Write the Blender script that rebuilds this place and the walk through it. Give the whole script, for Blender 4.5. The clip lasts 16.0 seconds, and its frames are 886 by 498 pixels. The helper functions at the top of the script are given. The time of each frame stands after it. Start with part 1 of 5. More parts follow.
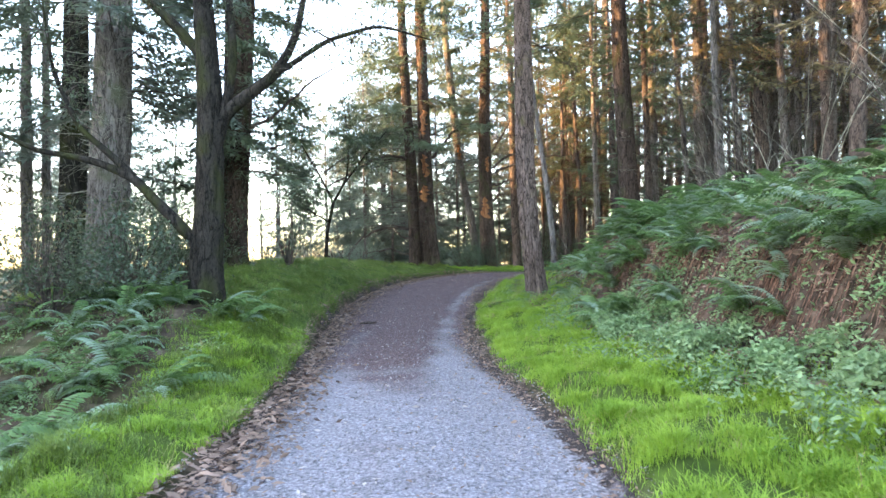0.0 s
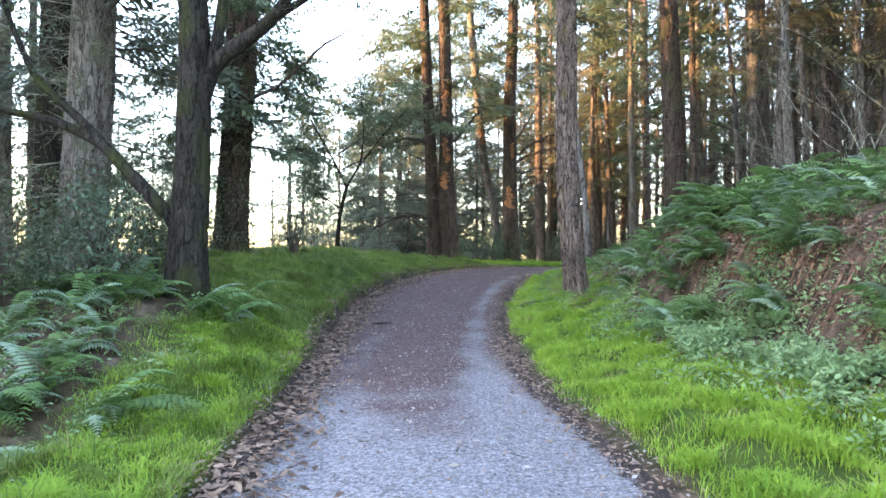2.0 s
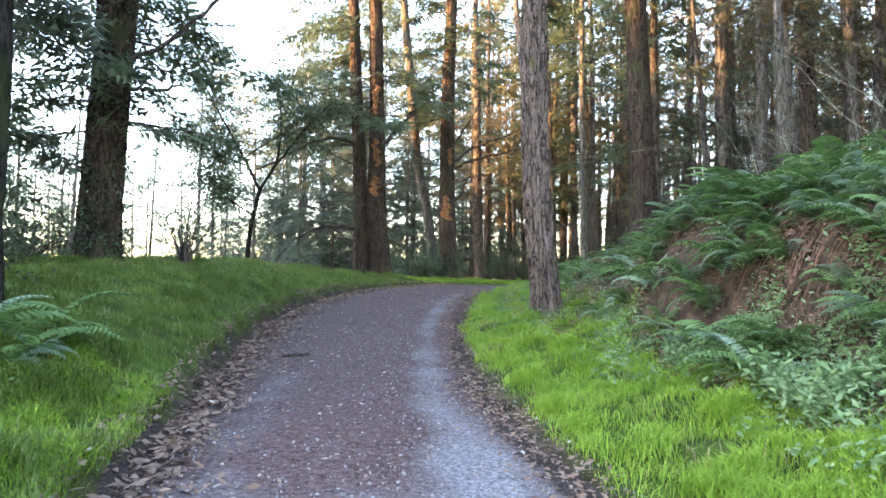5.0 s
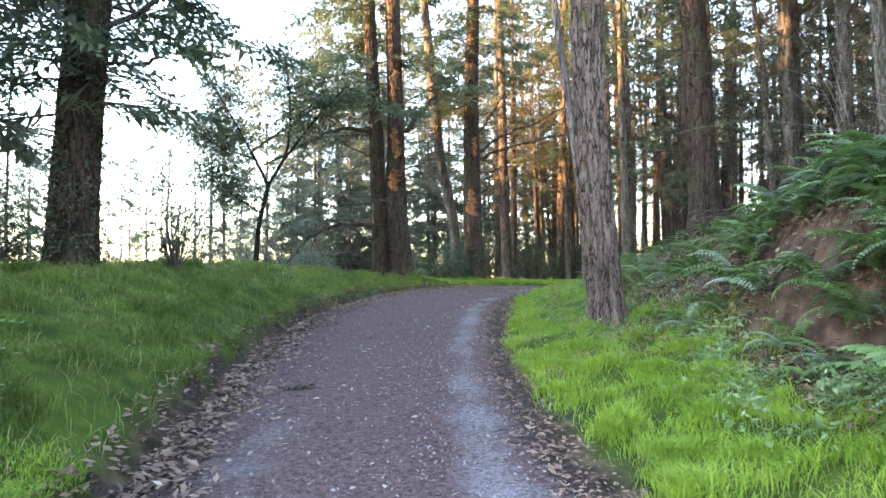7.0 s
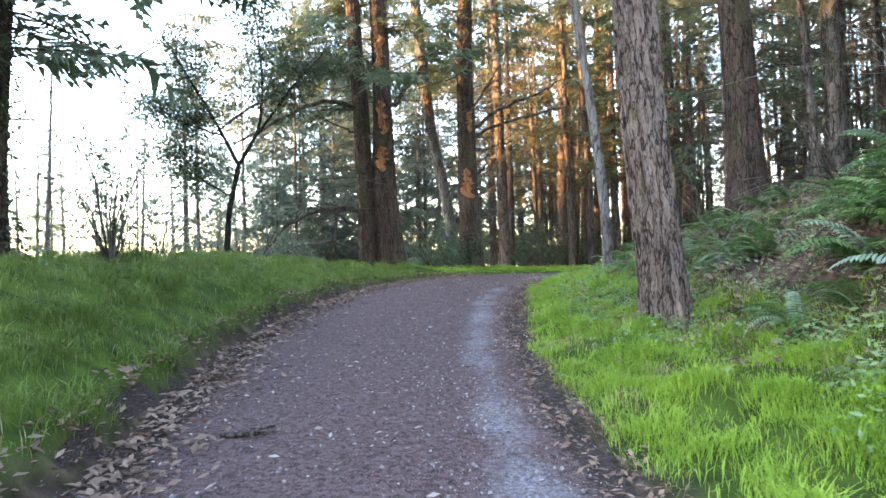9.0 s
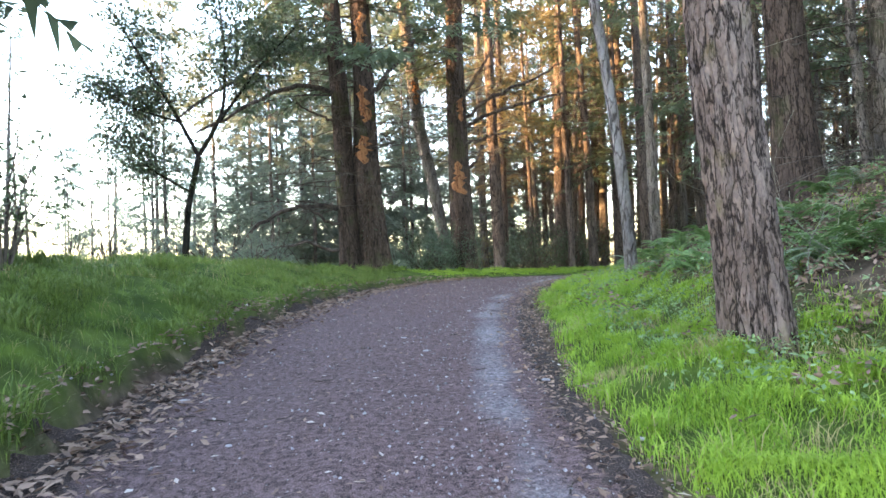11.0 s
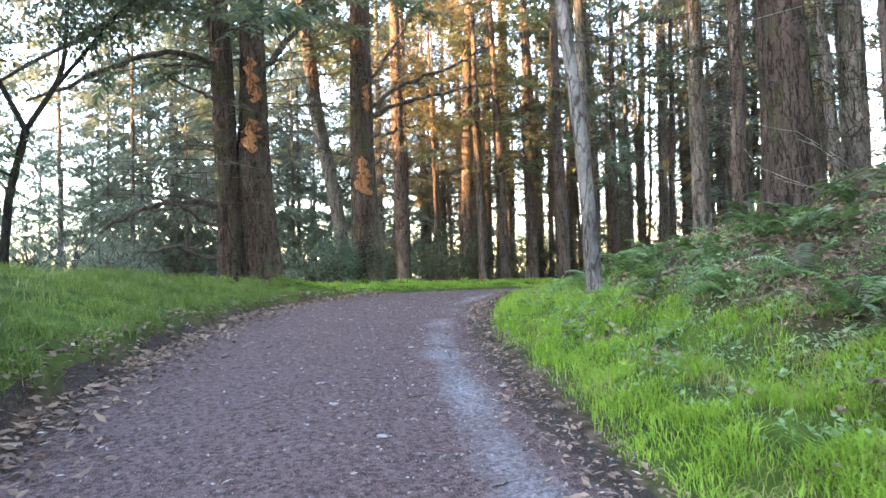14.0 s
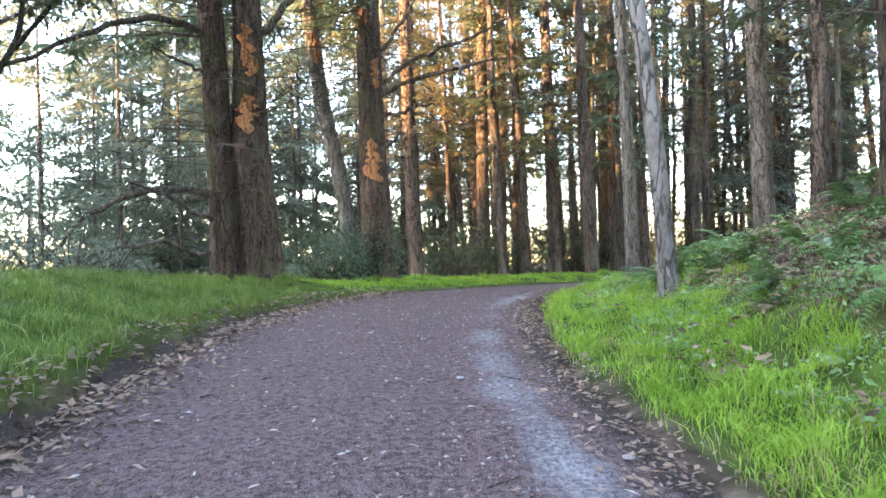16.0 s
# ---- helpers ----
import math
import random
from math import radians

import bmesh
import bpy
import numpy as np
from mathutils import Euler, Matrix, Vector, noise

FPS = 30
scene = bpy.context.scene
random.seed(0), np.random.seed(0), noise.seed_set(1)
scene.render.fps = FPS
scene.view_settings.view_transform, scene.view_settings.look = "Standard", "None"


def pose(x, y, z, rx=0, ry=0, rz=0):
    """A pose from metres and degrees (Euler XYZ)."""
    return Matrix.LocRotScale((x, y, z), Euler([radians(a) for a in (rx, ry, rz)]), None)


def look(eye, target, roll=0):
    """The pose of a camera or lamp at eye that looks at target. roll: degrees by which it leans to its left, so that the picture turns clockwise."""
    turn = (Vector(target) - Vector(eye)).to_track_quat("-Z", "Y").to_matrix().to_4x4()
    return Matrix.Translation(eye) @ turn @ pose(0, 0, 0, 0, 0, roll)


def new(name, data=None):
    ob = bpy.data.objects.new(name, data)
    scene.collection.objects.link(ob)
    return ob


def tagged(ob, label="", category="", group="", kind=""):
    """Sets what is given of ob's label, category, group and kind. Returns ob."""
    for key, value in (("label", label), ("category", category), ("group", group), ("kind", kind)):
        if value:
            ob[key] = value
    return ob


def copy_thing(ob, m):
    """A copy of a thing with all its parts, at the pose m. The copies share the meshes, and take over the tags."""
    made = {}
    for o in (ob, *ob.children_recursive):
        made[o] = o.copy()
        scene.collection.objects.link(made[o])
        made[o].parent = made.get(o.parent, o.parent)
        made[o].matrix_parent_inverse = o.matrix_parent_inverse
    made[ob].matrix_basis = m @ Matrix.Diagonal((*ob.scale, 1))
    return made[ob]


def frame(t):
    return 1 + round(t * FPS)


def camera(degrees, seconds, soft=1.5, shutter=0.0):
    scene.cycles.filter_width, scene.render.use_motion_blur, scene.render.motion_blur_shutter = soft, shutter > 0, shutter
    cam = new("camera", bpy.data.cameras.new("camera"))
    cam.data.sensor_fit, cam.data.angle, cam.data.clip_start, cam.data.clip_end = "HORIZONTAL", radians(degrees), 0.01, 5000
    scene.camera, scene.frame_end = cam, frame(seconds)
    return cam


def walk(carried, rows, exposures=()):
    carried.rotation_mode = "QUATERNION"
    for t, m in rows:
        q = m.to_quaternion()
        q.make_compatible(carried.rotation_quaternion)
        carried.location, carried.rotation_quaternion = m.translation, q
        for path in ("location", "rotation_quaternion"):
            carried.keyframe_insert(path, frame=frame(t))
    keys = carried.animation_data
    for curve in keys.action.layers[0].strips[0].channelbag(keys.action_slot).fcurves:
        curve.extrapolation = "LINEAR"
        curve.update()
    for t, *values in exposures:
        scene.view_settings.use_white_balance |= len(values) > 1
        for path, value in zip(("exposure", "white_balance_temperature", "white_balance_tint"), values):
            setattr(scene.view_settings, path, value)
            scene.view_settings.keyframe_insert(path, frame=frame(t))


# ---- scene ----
cam = camera(67.3, 16.0, soft=1.5, shutter=0.2)
PATH = [
    (0, (1.359, 0.257, 0.92), (1.223, 2.252, 0.966), -0.9),
    (0.5, (1.239, 0.93, 0.921), (1.1, 2.924, 0.992), -1.8),
    (1, (1.109, 1.546, 0.908), (0.934, 3.536, 1.011), -1.4),
    (1.5, (0.985, 2.139, 0.897), (0.801, 4.129, 0.97), -0.2),
    (2, (0.867, 2.689, 0.897), (0.691, 4.681, 0.922), 0.4),
    (2.5, (0.733, 3.24, 0.877), (0.639, 5.238, 0.849), -0.1),
    (3, (0.624, 3.816, 0.754), (0.594, 5.815, 0.735), 0.1),
    (3.5, (0.476, 4.512, 0.69), (0.489, 6.512, 0.748), 0.3),
    (4, (0.424, 5.178, 0.653), (0.473, 7.175, 0.738), 0.8),
    (4.2, (0.388, 5.428, 0.651), (0.441, 7.424, 0.75), 1.3),
    (6.3, (0.231, 7.961, 0.707), (0.267, 9.959, 0.79), -1.0),
    (6.5, (0.191, 8.201, 0.751), (0.214, 10.199, 0.837), -0.8),
    (7, (0.086, 8.766, 0.754), (0.08, 10.764, 0.843), -0.2),
    (7.5, (0.026, 9.35, 0.727), (0.017, 11.349, 0.79), -0.3),
    (8, (-0.086, 9.942, 0.707), (-0.079, 11.941, 0.752), -1.5),
    (8.5, (-0.155, 10.533, 0.716), (-0.116, 12.532, 0.76), -1.8),
    (8.7, (-0.163, 10.859, 0.724), (-0.133, 12.858, 0.779), -1.4),
    (10.8, (-0.277, 13.491, 0.754), (-0.226, 15.489, 0.814), -1.9),
    (11, (-0.286, 13.747, 0.754), (-0.212, 15.744, 0.818), -2.0),
    (11.5, (-0.386, 14.205, 0.764), (-0.26, 16.2, 0.842), -2.0),
    (12, (-0.498, 14.715, 0.806), (-0.318, 16.705, 0.881), -1.0),
    (12.5, (-0.564, 15.269, 0.845), (-0.345, 17.255, 0.919), -1.0),
    (13, (-0.686, 15.8, 0.891), (-0.397, 17.777, 0.962), -2.0),
    (13.5, (-0.71, 16.353, 0.893), (-0.363, 18.321, 0.956), -1.5),
    (14, (-0.773, 16.846, 0.916), (-0.345, 18.798, 0.993), -1.4),
    (14.5, (-0.844, 17.404, 0.926), (-0.388, 19.351, 0.98), -0.5),
    (15, (-0.866, 17.928, 0.978), (-0.482, 19.89, 1.024), -0.8),
    (15.5, (-0.857, 18.486, 1.041), (-0.457, 20.445, 1.088), -1.0),
    (16, (-0.818, 18.96, 1.04), (-0.394, 20.914, 1.091), -1.8),
]
walk(cam, [(t, look(e, g, r)) for t, e, g, r in PATH], [(0, 4.14, 6900, 21), (7, 4.28, 6900, 21), (12, 4.48, 6900, 21), (16, 4.68, 6900, 21)])

# ---- world, sun, exposure ----
SUN_EL, SUN_AZ = 10.0, 196.0          # degrees: height above the horizon; heading counted from +x, anticlockwise
world = bpy.data.worlds.new("sky")
scene.world = world
world.use_nodes = True
wn, wl = world.node_tree.nodes, world.node_tree.links
sky = wn.new("ShaderNodeTexSky")
sky.sky_type, sky.sun_disc = "NISHITA", False
sky.sun_elevation, sky.sun_rotation = radians(SUN_EL), radians(90 - SUN_AZ)
sky.air_density, sky.dust_density, sky.ozone_density = 1.0, 0.6, 1.0
wl.new(sky.outputs[0], wn["Background"].inputs[0])
wn["Background"].inputs[1].default_value = 0.15
sun = new("sun", bpy.data.lights.new("sun", "SUN"))
sun.data.energy, sun.data.angle, sun.data.color = 3.0, radians(0.6), (1.0, 0.62, 0.27)
sd = Vector((math.cos(radians(SUN_EL)) * math.cos(radians(SUN_AZ)), math.cos(radians(SUN_EL)) * math.sin(radians(SUN_AZ)), math.sin(radians(SUN_EL))))
sun.matrix_world = look(sd * 60, (0, 0, 0))

rng = np.random.default_rng(7)
rnd = random.Random(11)


# ---- materials ----
def material(name, rough=0.8, spec=0.3):
    m = bpy.data.materials.new(name)
    m.use_nodes = True
    n, l = m.node_tree.nodes, m.node_tree.links
    b = n["Principled BSDF"]
    b.inputs["Roughness"].default_value = rough
    b.inputs["Specular IOR Level"].default_value = spec
    return m, n, l, b


def tex(n, l, scale, detail=6.0, coord="Object", stretch=(1, 1, 1), kind="ShaderNodeTexNoise"):
    c = n.new("ShaderNodeTexCoord")
    mp = n.new("ShaderNodeMapping")
    mp.inputs["Scale"].default_value = stretch
    t = n.new(kind)
    t.inputs["Scale"].default_value = scale
    if kind == "ShaderNodeTexNoise":
        t.inputs["Detail"].default_value = detail
    l.new(c.outputs[coord], mp.inputs[0])
    l.new(mp.outputs[0], t.inputs["Vector"])
    return t


def ramp(n, l, source, stops):
    r = n.new("ShaderNodeValToRGB")
    e = r.color_ramp.elements
    while len(e) < len(stops):
        e.new(0.5)
    for k, (p, c) in zip(e, stops):
        k.position, k.color = p, (*c, 1)
    l.new(source, r.inputs[0])
    return r.outputs[0]


def mix(n, l, fac, a, b, mode="MIX"):
    m = n.new("ShaderNodeMix")
    m.data_type, m.blend_type = "RGBA", mode
    for s, v in ((0, fac), (6, a), (7, b)):
        if isinstance(v, (int, float)):
            m.inputs[s].default_value = v
        elif isinstance(v, tuple):
            m.inputs[s].default_value = (*v, 1)
        else:
            l.new(v, m.inputs[s])
    return m.outputs[2]


def bump(n, l, b, height, strength, distance):
    k = n.new("ShaderNodeBump")
    k.inputs["Strength"].default_value, k.inputs["Distance"].default_value = strength, distance
    l.new(height, k.inputs["Height"])
    l.new(k.outputs[0], b.inputs["Normal"])


def bark_material(name, dark, mid, light, moss=0.0, mosscol=(0.07, 0.09, 0.02), fine=9.0):
    m, n, l, b = material(name, 0.92, 0.15)
    f = tex(n, l, fine, 8, stretch=(1, 1, 0.22))
    g = tex(n, l, 1.3, 5)
    col = ramp(n, l, f.outputs[0], [(0.2, dark), (0.46, mid), (0.8, light)])
    col = mix(n, l, 0.3, col, ramp(n, l, g.outputs[0], [(0.3, dark), (0.7, light)]))
    line = [(0.462, (1, 1, 1)), (0.486, (0.05, 0.05, 0.05)), (0.494, (0.05, 0.05, 0.05)), (0.52, (1, 1, 1))]
    crack = ramp(n, l, tex(n, l, fine * 0.7, 5, stretch=(1, 1, 0.22)).outputs[0], line)
    small = ramp(n, l, tex(n, l, fine * 1.3, 6, stretch=(1, 1, 0.28)).outputs[0], line)
    crack = mix(n, l, 0.75, crack, small, "MULTIPLY")
    flake = tex(n, l, fine * 4, 5, stretch=(1, 1, 0.45))
    col = mix(n, l, 0.22, col, ramp(n, l, flake.outputs[0], [(0.35, dark), (0.6, light)]))
    col = mix(n, l, crack, dark, col)
    if moss:
        h = tex(n, l, 1.9, 6, stretch=(1, 1, 0.6))
        col = mix(n, l, ramp(n, l, h.outputs[0], [(0.62 - 0.3 * moss, (0, 0, 0)), (0.78 - 0.3 * moss, (1, 1, 1))]), col, mosscol)
    l.new(col, b.inputs["Base Color"])
    bump(n, l, b, mix(n, l, 0.45, crack, flake.outputs[0]), 1.0, 0.04)
    return m


def leaf_material(name, a, c, rough=0.55, through_light=0.25, spec=0.3):
    """Leaves: every island has its own shade, and some light passes through."""
    m, n, l, b = material(name, rough, spec)
    g = n.new("ShaderNodeNewGeometry")
    col = ramp(n, l, g.outputs["Random Per Island"], [(0.0, a), (1.0, c)])
    big = tex(n, l, 0.7, 3)
    col = mix(n, l, 0.5, col, ramp(n, l, big.outputs[0], [(0.3, a), (0.7, c)]))
    l.new(col, b.inputs["Base Color"])
    tr = n.new("ShaderNodeBsdfTranslucent")
    l.new(col, tr.inputs[0])
    ms = n.new("ShaderNodeMixShader")
    ms.inputs[0].default_value = through_light
    l.new(b.outputs[0], ms.inputs[1])
    l.new(tr.outputs[0], ms.inputs[2])
    l.new(ms.outputs[0], n["Material Output"].inputs[0])
    return m


M = {
    "bark": bark_material("fir_bark", (0.025, 0.019, 0.016), (0.10, 0.077, 0.064), (0.20, 0.16, 0.135)),
    "bark_red": bark_material("old_fir_bark", (0.014, 0.010, 0.008), (0.055, 0.039, 0.031), (0.13, 0.095, 0.075), 0.2, (0.06, 0.065, 0.03)),
    "bark_near": bark_material("near_fir_bark", (0.02, 0.014, 0.012), (0.14, 0.102, 0.085), (0.29, 0.225, 0.195), 0.06, (0.12, 0.11, 0.03), 11),
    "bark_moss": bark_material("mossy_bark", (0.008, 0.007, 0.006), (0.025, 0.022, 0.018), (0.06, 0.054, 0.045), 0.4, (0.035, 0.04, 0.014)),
    "bark_grey": bark_material("grey_bark", (0.035, 0.03, 0.026), (0.12, 0.105, 0.092), (0.24, 0.22, 0.195), 0.25, (0.10, 0.11, 0.07)),
    "bark_white": bark_material("pale_bark", (0.04, 0.034, 0.03), (0.13, 0.117, 0.112), (0.27, 0.255, 0.245), 0.25, (0.12, 0.12, 0.09), 5),
    "twig": bark_material("dead_twig", (0.03, 0.025, 0.021), (0.085, 0.07, 0.058), (0.16, 0.135, 0.115)),
    "lichen": bark_material("lichened_twig", (0.12, 0.12, 0.09), (0.24, 0.24, 0.19), (0.36, 0.36, 0.30)),
    "needles": leaf_material("fir_needles", (0.055, 0.085, 0.05), (0.15, 0.195, 0.115), 0.6, 0.4),
    "needles_pale": leaf_material("pale_needles", (0.085, 0.12, 0.09), (0.19, 0.23, 0.175), 0.6, 0.42),
    "needles_dry_or_lit": leaf_material("dry_or_sunlit_needles", (0.10, 0.095, 0.05), (0.22, 0.19, 0.10), 0.7, 0.4),
    "oak": leaf_material("evergreen_leaves", (0.03, 0.05, 0.025), (0.10, 0.13, 0.07), 0.45, 0.25),
    "bush": leaf_material("bush_leaves", (0.035, 0.065, 0.035), (0.12, 0.17, 0.11), 0.4, 0.2),
    "fern": leaf_material("fern_frond", (0.055, 0.13, 0.035), (0.18, 0.30, 0.10), 0.42, 0.3, 0.4),
    "fern_pale": leaf_material("pale_fern_frond", (0.17, 0.27, 0.18), (0.34, 0.44, 0.33), 0.4, 0.35, 0.45),
    "grass": leaf_material("grass_blades", (0.12, 0.25, 0.02), (0.34, 0.50, 0.07), 0.5, 0.35),
    # darker copy of the grass, the left mound's shade put into its colour
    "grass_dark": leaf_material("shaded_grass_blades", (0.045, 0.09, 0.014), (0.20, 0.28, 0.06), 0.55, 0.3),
    "straw": leaf_material("dry_grass_blades", (0.24, 0.21, 0.09), (0.40, 0.35, 0.17), 0.7, 0.3),
    "litter": leaf_material("fallen_leaves", (0.05, 0.03, 0.022), (0.36, 0.25, 0.19), 0.8, 0.1),
    "herb": leaf_material("low_herb_leaves", (0.09, 0.18, 0.06), (0.26, 0.37, 0.19), 0.42, 0.25),
    # orange that stands in for sun spots on the fir trunks
    "sun_orange": bark_material("painted_sun_orange", (0.10, 0.04, 0.018), (0.29, 0.13, 0.058), (0.45, 0.23, 0.115)),
    "ivy": leaf_material("ivy_leaves", (0.02, 0.04, 0.018), (0.07, 0.11, 0.05), 0.35, 0.15, 0.5),
    "bleached": leaf_material("bleached_leaves", (0.25, 0.21, 0.18), (0.50, 0.45, 0.41), 0.8, 0.1),
    "roots": bark_material("root_bark", (0.05, 0.028, 0.02), (0.16, 0.085, 0.06), (0.32, 0.21, 0.155)),
}


def ground_material():
    m, n, l, b = material("forest_floor", 0.95, 0.1)
    soil = tex(n, l, 5.0, 10)
    fine = tex(n, l, 60.0, 4)
    col = ramp(n, l, soil.outputs[0], [(0.3, (0.025, 0.018, 0.014)), (0.52, (0.075, 0.052, 0.04)), (0.72, (0.16, 0.115, 0.09))])
    turf = ramp(n, l, tex(n, l, 3.0, 8).outputs[0], [(0.3, (0.025, 0.045, 0.01)), (0.7, (0.08, 0.13, 0.02))])
    at = n.new("ShaderNodeAttribute")
    at.attribute_name = "turf"
    col = mix(n, l, at.outputs["Fac"], col, turf)
    l.new(col, b.inputs["Base Color"])
    bump(n, l, b, fine.outputs[0], 0.7, 0.02)
    return m


def road_material():
    """Grey crushed gravel with browner needle litter down the middle and paler wheel tracks."""
    m, n, l, b = material("gravel_road", 0.9, 0.2)
    stones = tex(n, l, 55.0, kind="ShaderNodeTexVoronoi")
    grit = tex(n, l, 130.0, 3)
    patch = tex(n, l, 0.9, 7)
    grey = ramp(n, l, stones.outputs["Color"], [(0.1, (0.08, 0.077, 0.084)), (0.5, (0.18, 0.175, 0.19)), (0.95, (0.37, 0.36, 0.385))])
    brown = ramp(n, l, grit.outputs[0], [(0.40, (0.014, 0.009, 0.009)), (0.5, (0.068, 0.041, 0.040)), (0.60, (0.27, 0.19, 0.185))])
    worn = tex(n, l, 22.0, 10)
    brown = mix(n, l, 0.5, brown, ramp(n, l, worn.outputs[0], [(0.40, (0.018, 0.011, 0.011)), (0.60, (0.16, 0.108, 0.106))]))
    grey = mix(n, l, 0.3, grey, ramp(n, l, worn.outputs[0], [(0.38, (0.07, 0.065, 0.072)), (0.62, (0.40, 0.39, 0.42))]))
    at = n.new("ShaderNodeAttribute")
    at.attribute_name = "gravel"
    k = n.new("ShaderNodeMath")
    k.operation = "MULTIPLY_ADD"
    l.new(patch.outputs[0], k.inputs[0])
    k.inputs[1].default_value = 0.9
    l.new(at.outputs["Fac"], k.inputs[2])
    fac = ramp(n, l, k.outputs[0], [(0.6, (0, 0, 0)), (1.15, (1, 1, 1))])
    col = mix(n, l, fac, brown, grey)
    at2 = n.new("ShaderNodeAttribute")
    at2.attribute_name = "soil"
    clod = tex(n, l, 9.0, 8)
    k2 = n.new("ShaderNodeMath")
    k2.operation = "MULTIPLY_ADD"
    l.new(clod.outputs[0], k2.inputs[0])
    k2.inputs[1].default_value = 1.0
    l.new(at2.outputs["Fac"], k2.inputs[2])
    soil = ramp(n, l, grit.outputs[0], [(0.38, (0.012, 0.009, 0.008)), (0.55, (0.05, 0.036, 0.032)), (0.66, (0.16, 0.12, 0.105))])
    col = mix(n, l, ramp(n, l, k2.outputs[0], [(0.85, (0, 0, 0)), (1.2, (1, 1, 1))]), col, soil)
    l.new(col, b.inputs["Base Color"])
    bump(n, l, b, stones.outputs["Distance"], 0.6, 0.012)
    return m


M["ground"], M["road"] = ground_material(), road_material()


def stone_material():
    m, n, l, b = material("gravel_stone", 0.8, 0.3)
    g = n.new("ShaderNodeNewGeometry")
    col = ramp(n, l, g.outputs["Random Per Island"], [(0, (0.10, 0.095, 0.10)), (0.6, (0.22, 0.21, 0.22)), (1, (0.36, 0.35, 0.36))])
    l.new(mix(n, l, 0.35, col, ramp(n, l, tex(n, l, 40, 5).outputs[0], [(0.3, (0.1, 0.09, 0.09)), (0.7, (0.34, 0.33, 0.33))])), b.inputs["Base Color"])
    return m


M["stone"] = stone_material()


# ---- mesh helpers ----
class Geo:
    """Gathers vertices and faces of one mesh."""

    def __init__(self):
        self.v, self.f, self.n = [], [], 0

    def add(self, verts, faces):
        verts = np.asarray(verts, float).reshape(-1, 3)
        self.v.append(verts)
        self.f.append((np.asarray(faces, int) + self.n))
        self.n += len(verts)

    def mesh(self, name, mat, smooth=False):
        me = bpy.data.meshes.new(name)
        v = np.concatenate(self.v)
        loops = np.concatenate([f.ravel() for f in self.f])
        sizes = np.concatenate([np.full(len(f), f.shape[1]) for f in self.f])
        me.vertices.add(len(v))
        me.vertices.foreach_set("co", v.ravel())
        me.loops.add(len(loops))
        me.loops.foreach_set("vertex_index", loops)
        me.polygons.add(len(sizes))
        me.polygons.foreach_set("loop_start", np.concatenate([[0], np.cumsum(sizes)[:-1]]))
        me.polygons.foreach_set("use_smooth", np.full(len(sizes), smooth))
        me.materials.append(mat)
        me.update(calc_edges=True)
        return me


def part(name, geo, mat, parent, label="", smooth=False):
    me = geo if isinstance(geo, bpy.types.Mesh) else geo.mesh(name, mat, smooth)
    ob = new(name, me)
    ob.parent = parent
    return tagged(ob, label)


def thing(name, place, label, category, group="", kind=""):
    e = new(name)
    e.location = place
    e.empty_display_size = 0.3
    return tagged(e, label, category, group, kind)


def smooth_path(pts, n):
    """A smooth line of n points through the given ones (x, y, z, radius)."""
    p = np.asarray(pts, float)
    d = np.concatenate([[0], np.cumsum(np.linalg.norm(np.diff(p[:, :3], axis=0), axis=1))])
    t = np.linspace(0, d[-1], n)
    out = np.stack([np.interp(t, d, p[:, k]) for k in range(4)], 1)
    for _ in range(max(1, n // (2 * len(p)))):
        out[1:-1] = 0.25 * out[:-2] + 0.5 * out[1:-1] + 0.25 * out[2:]
    return out


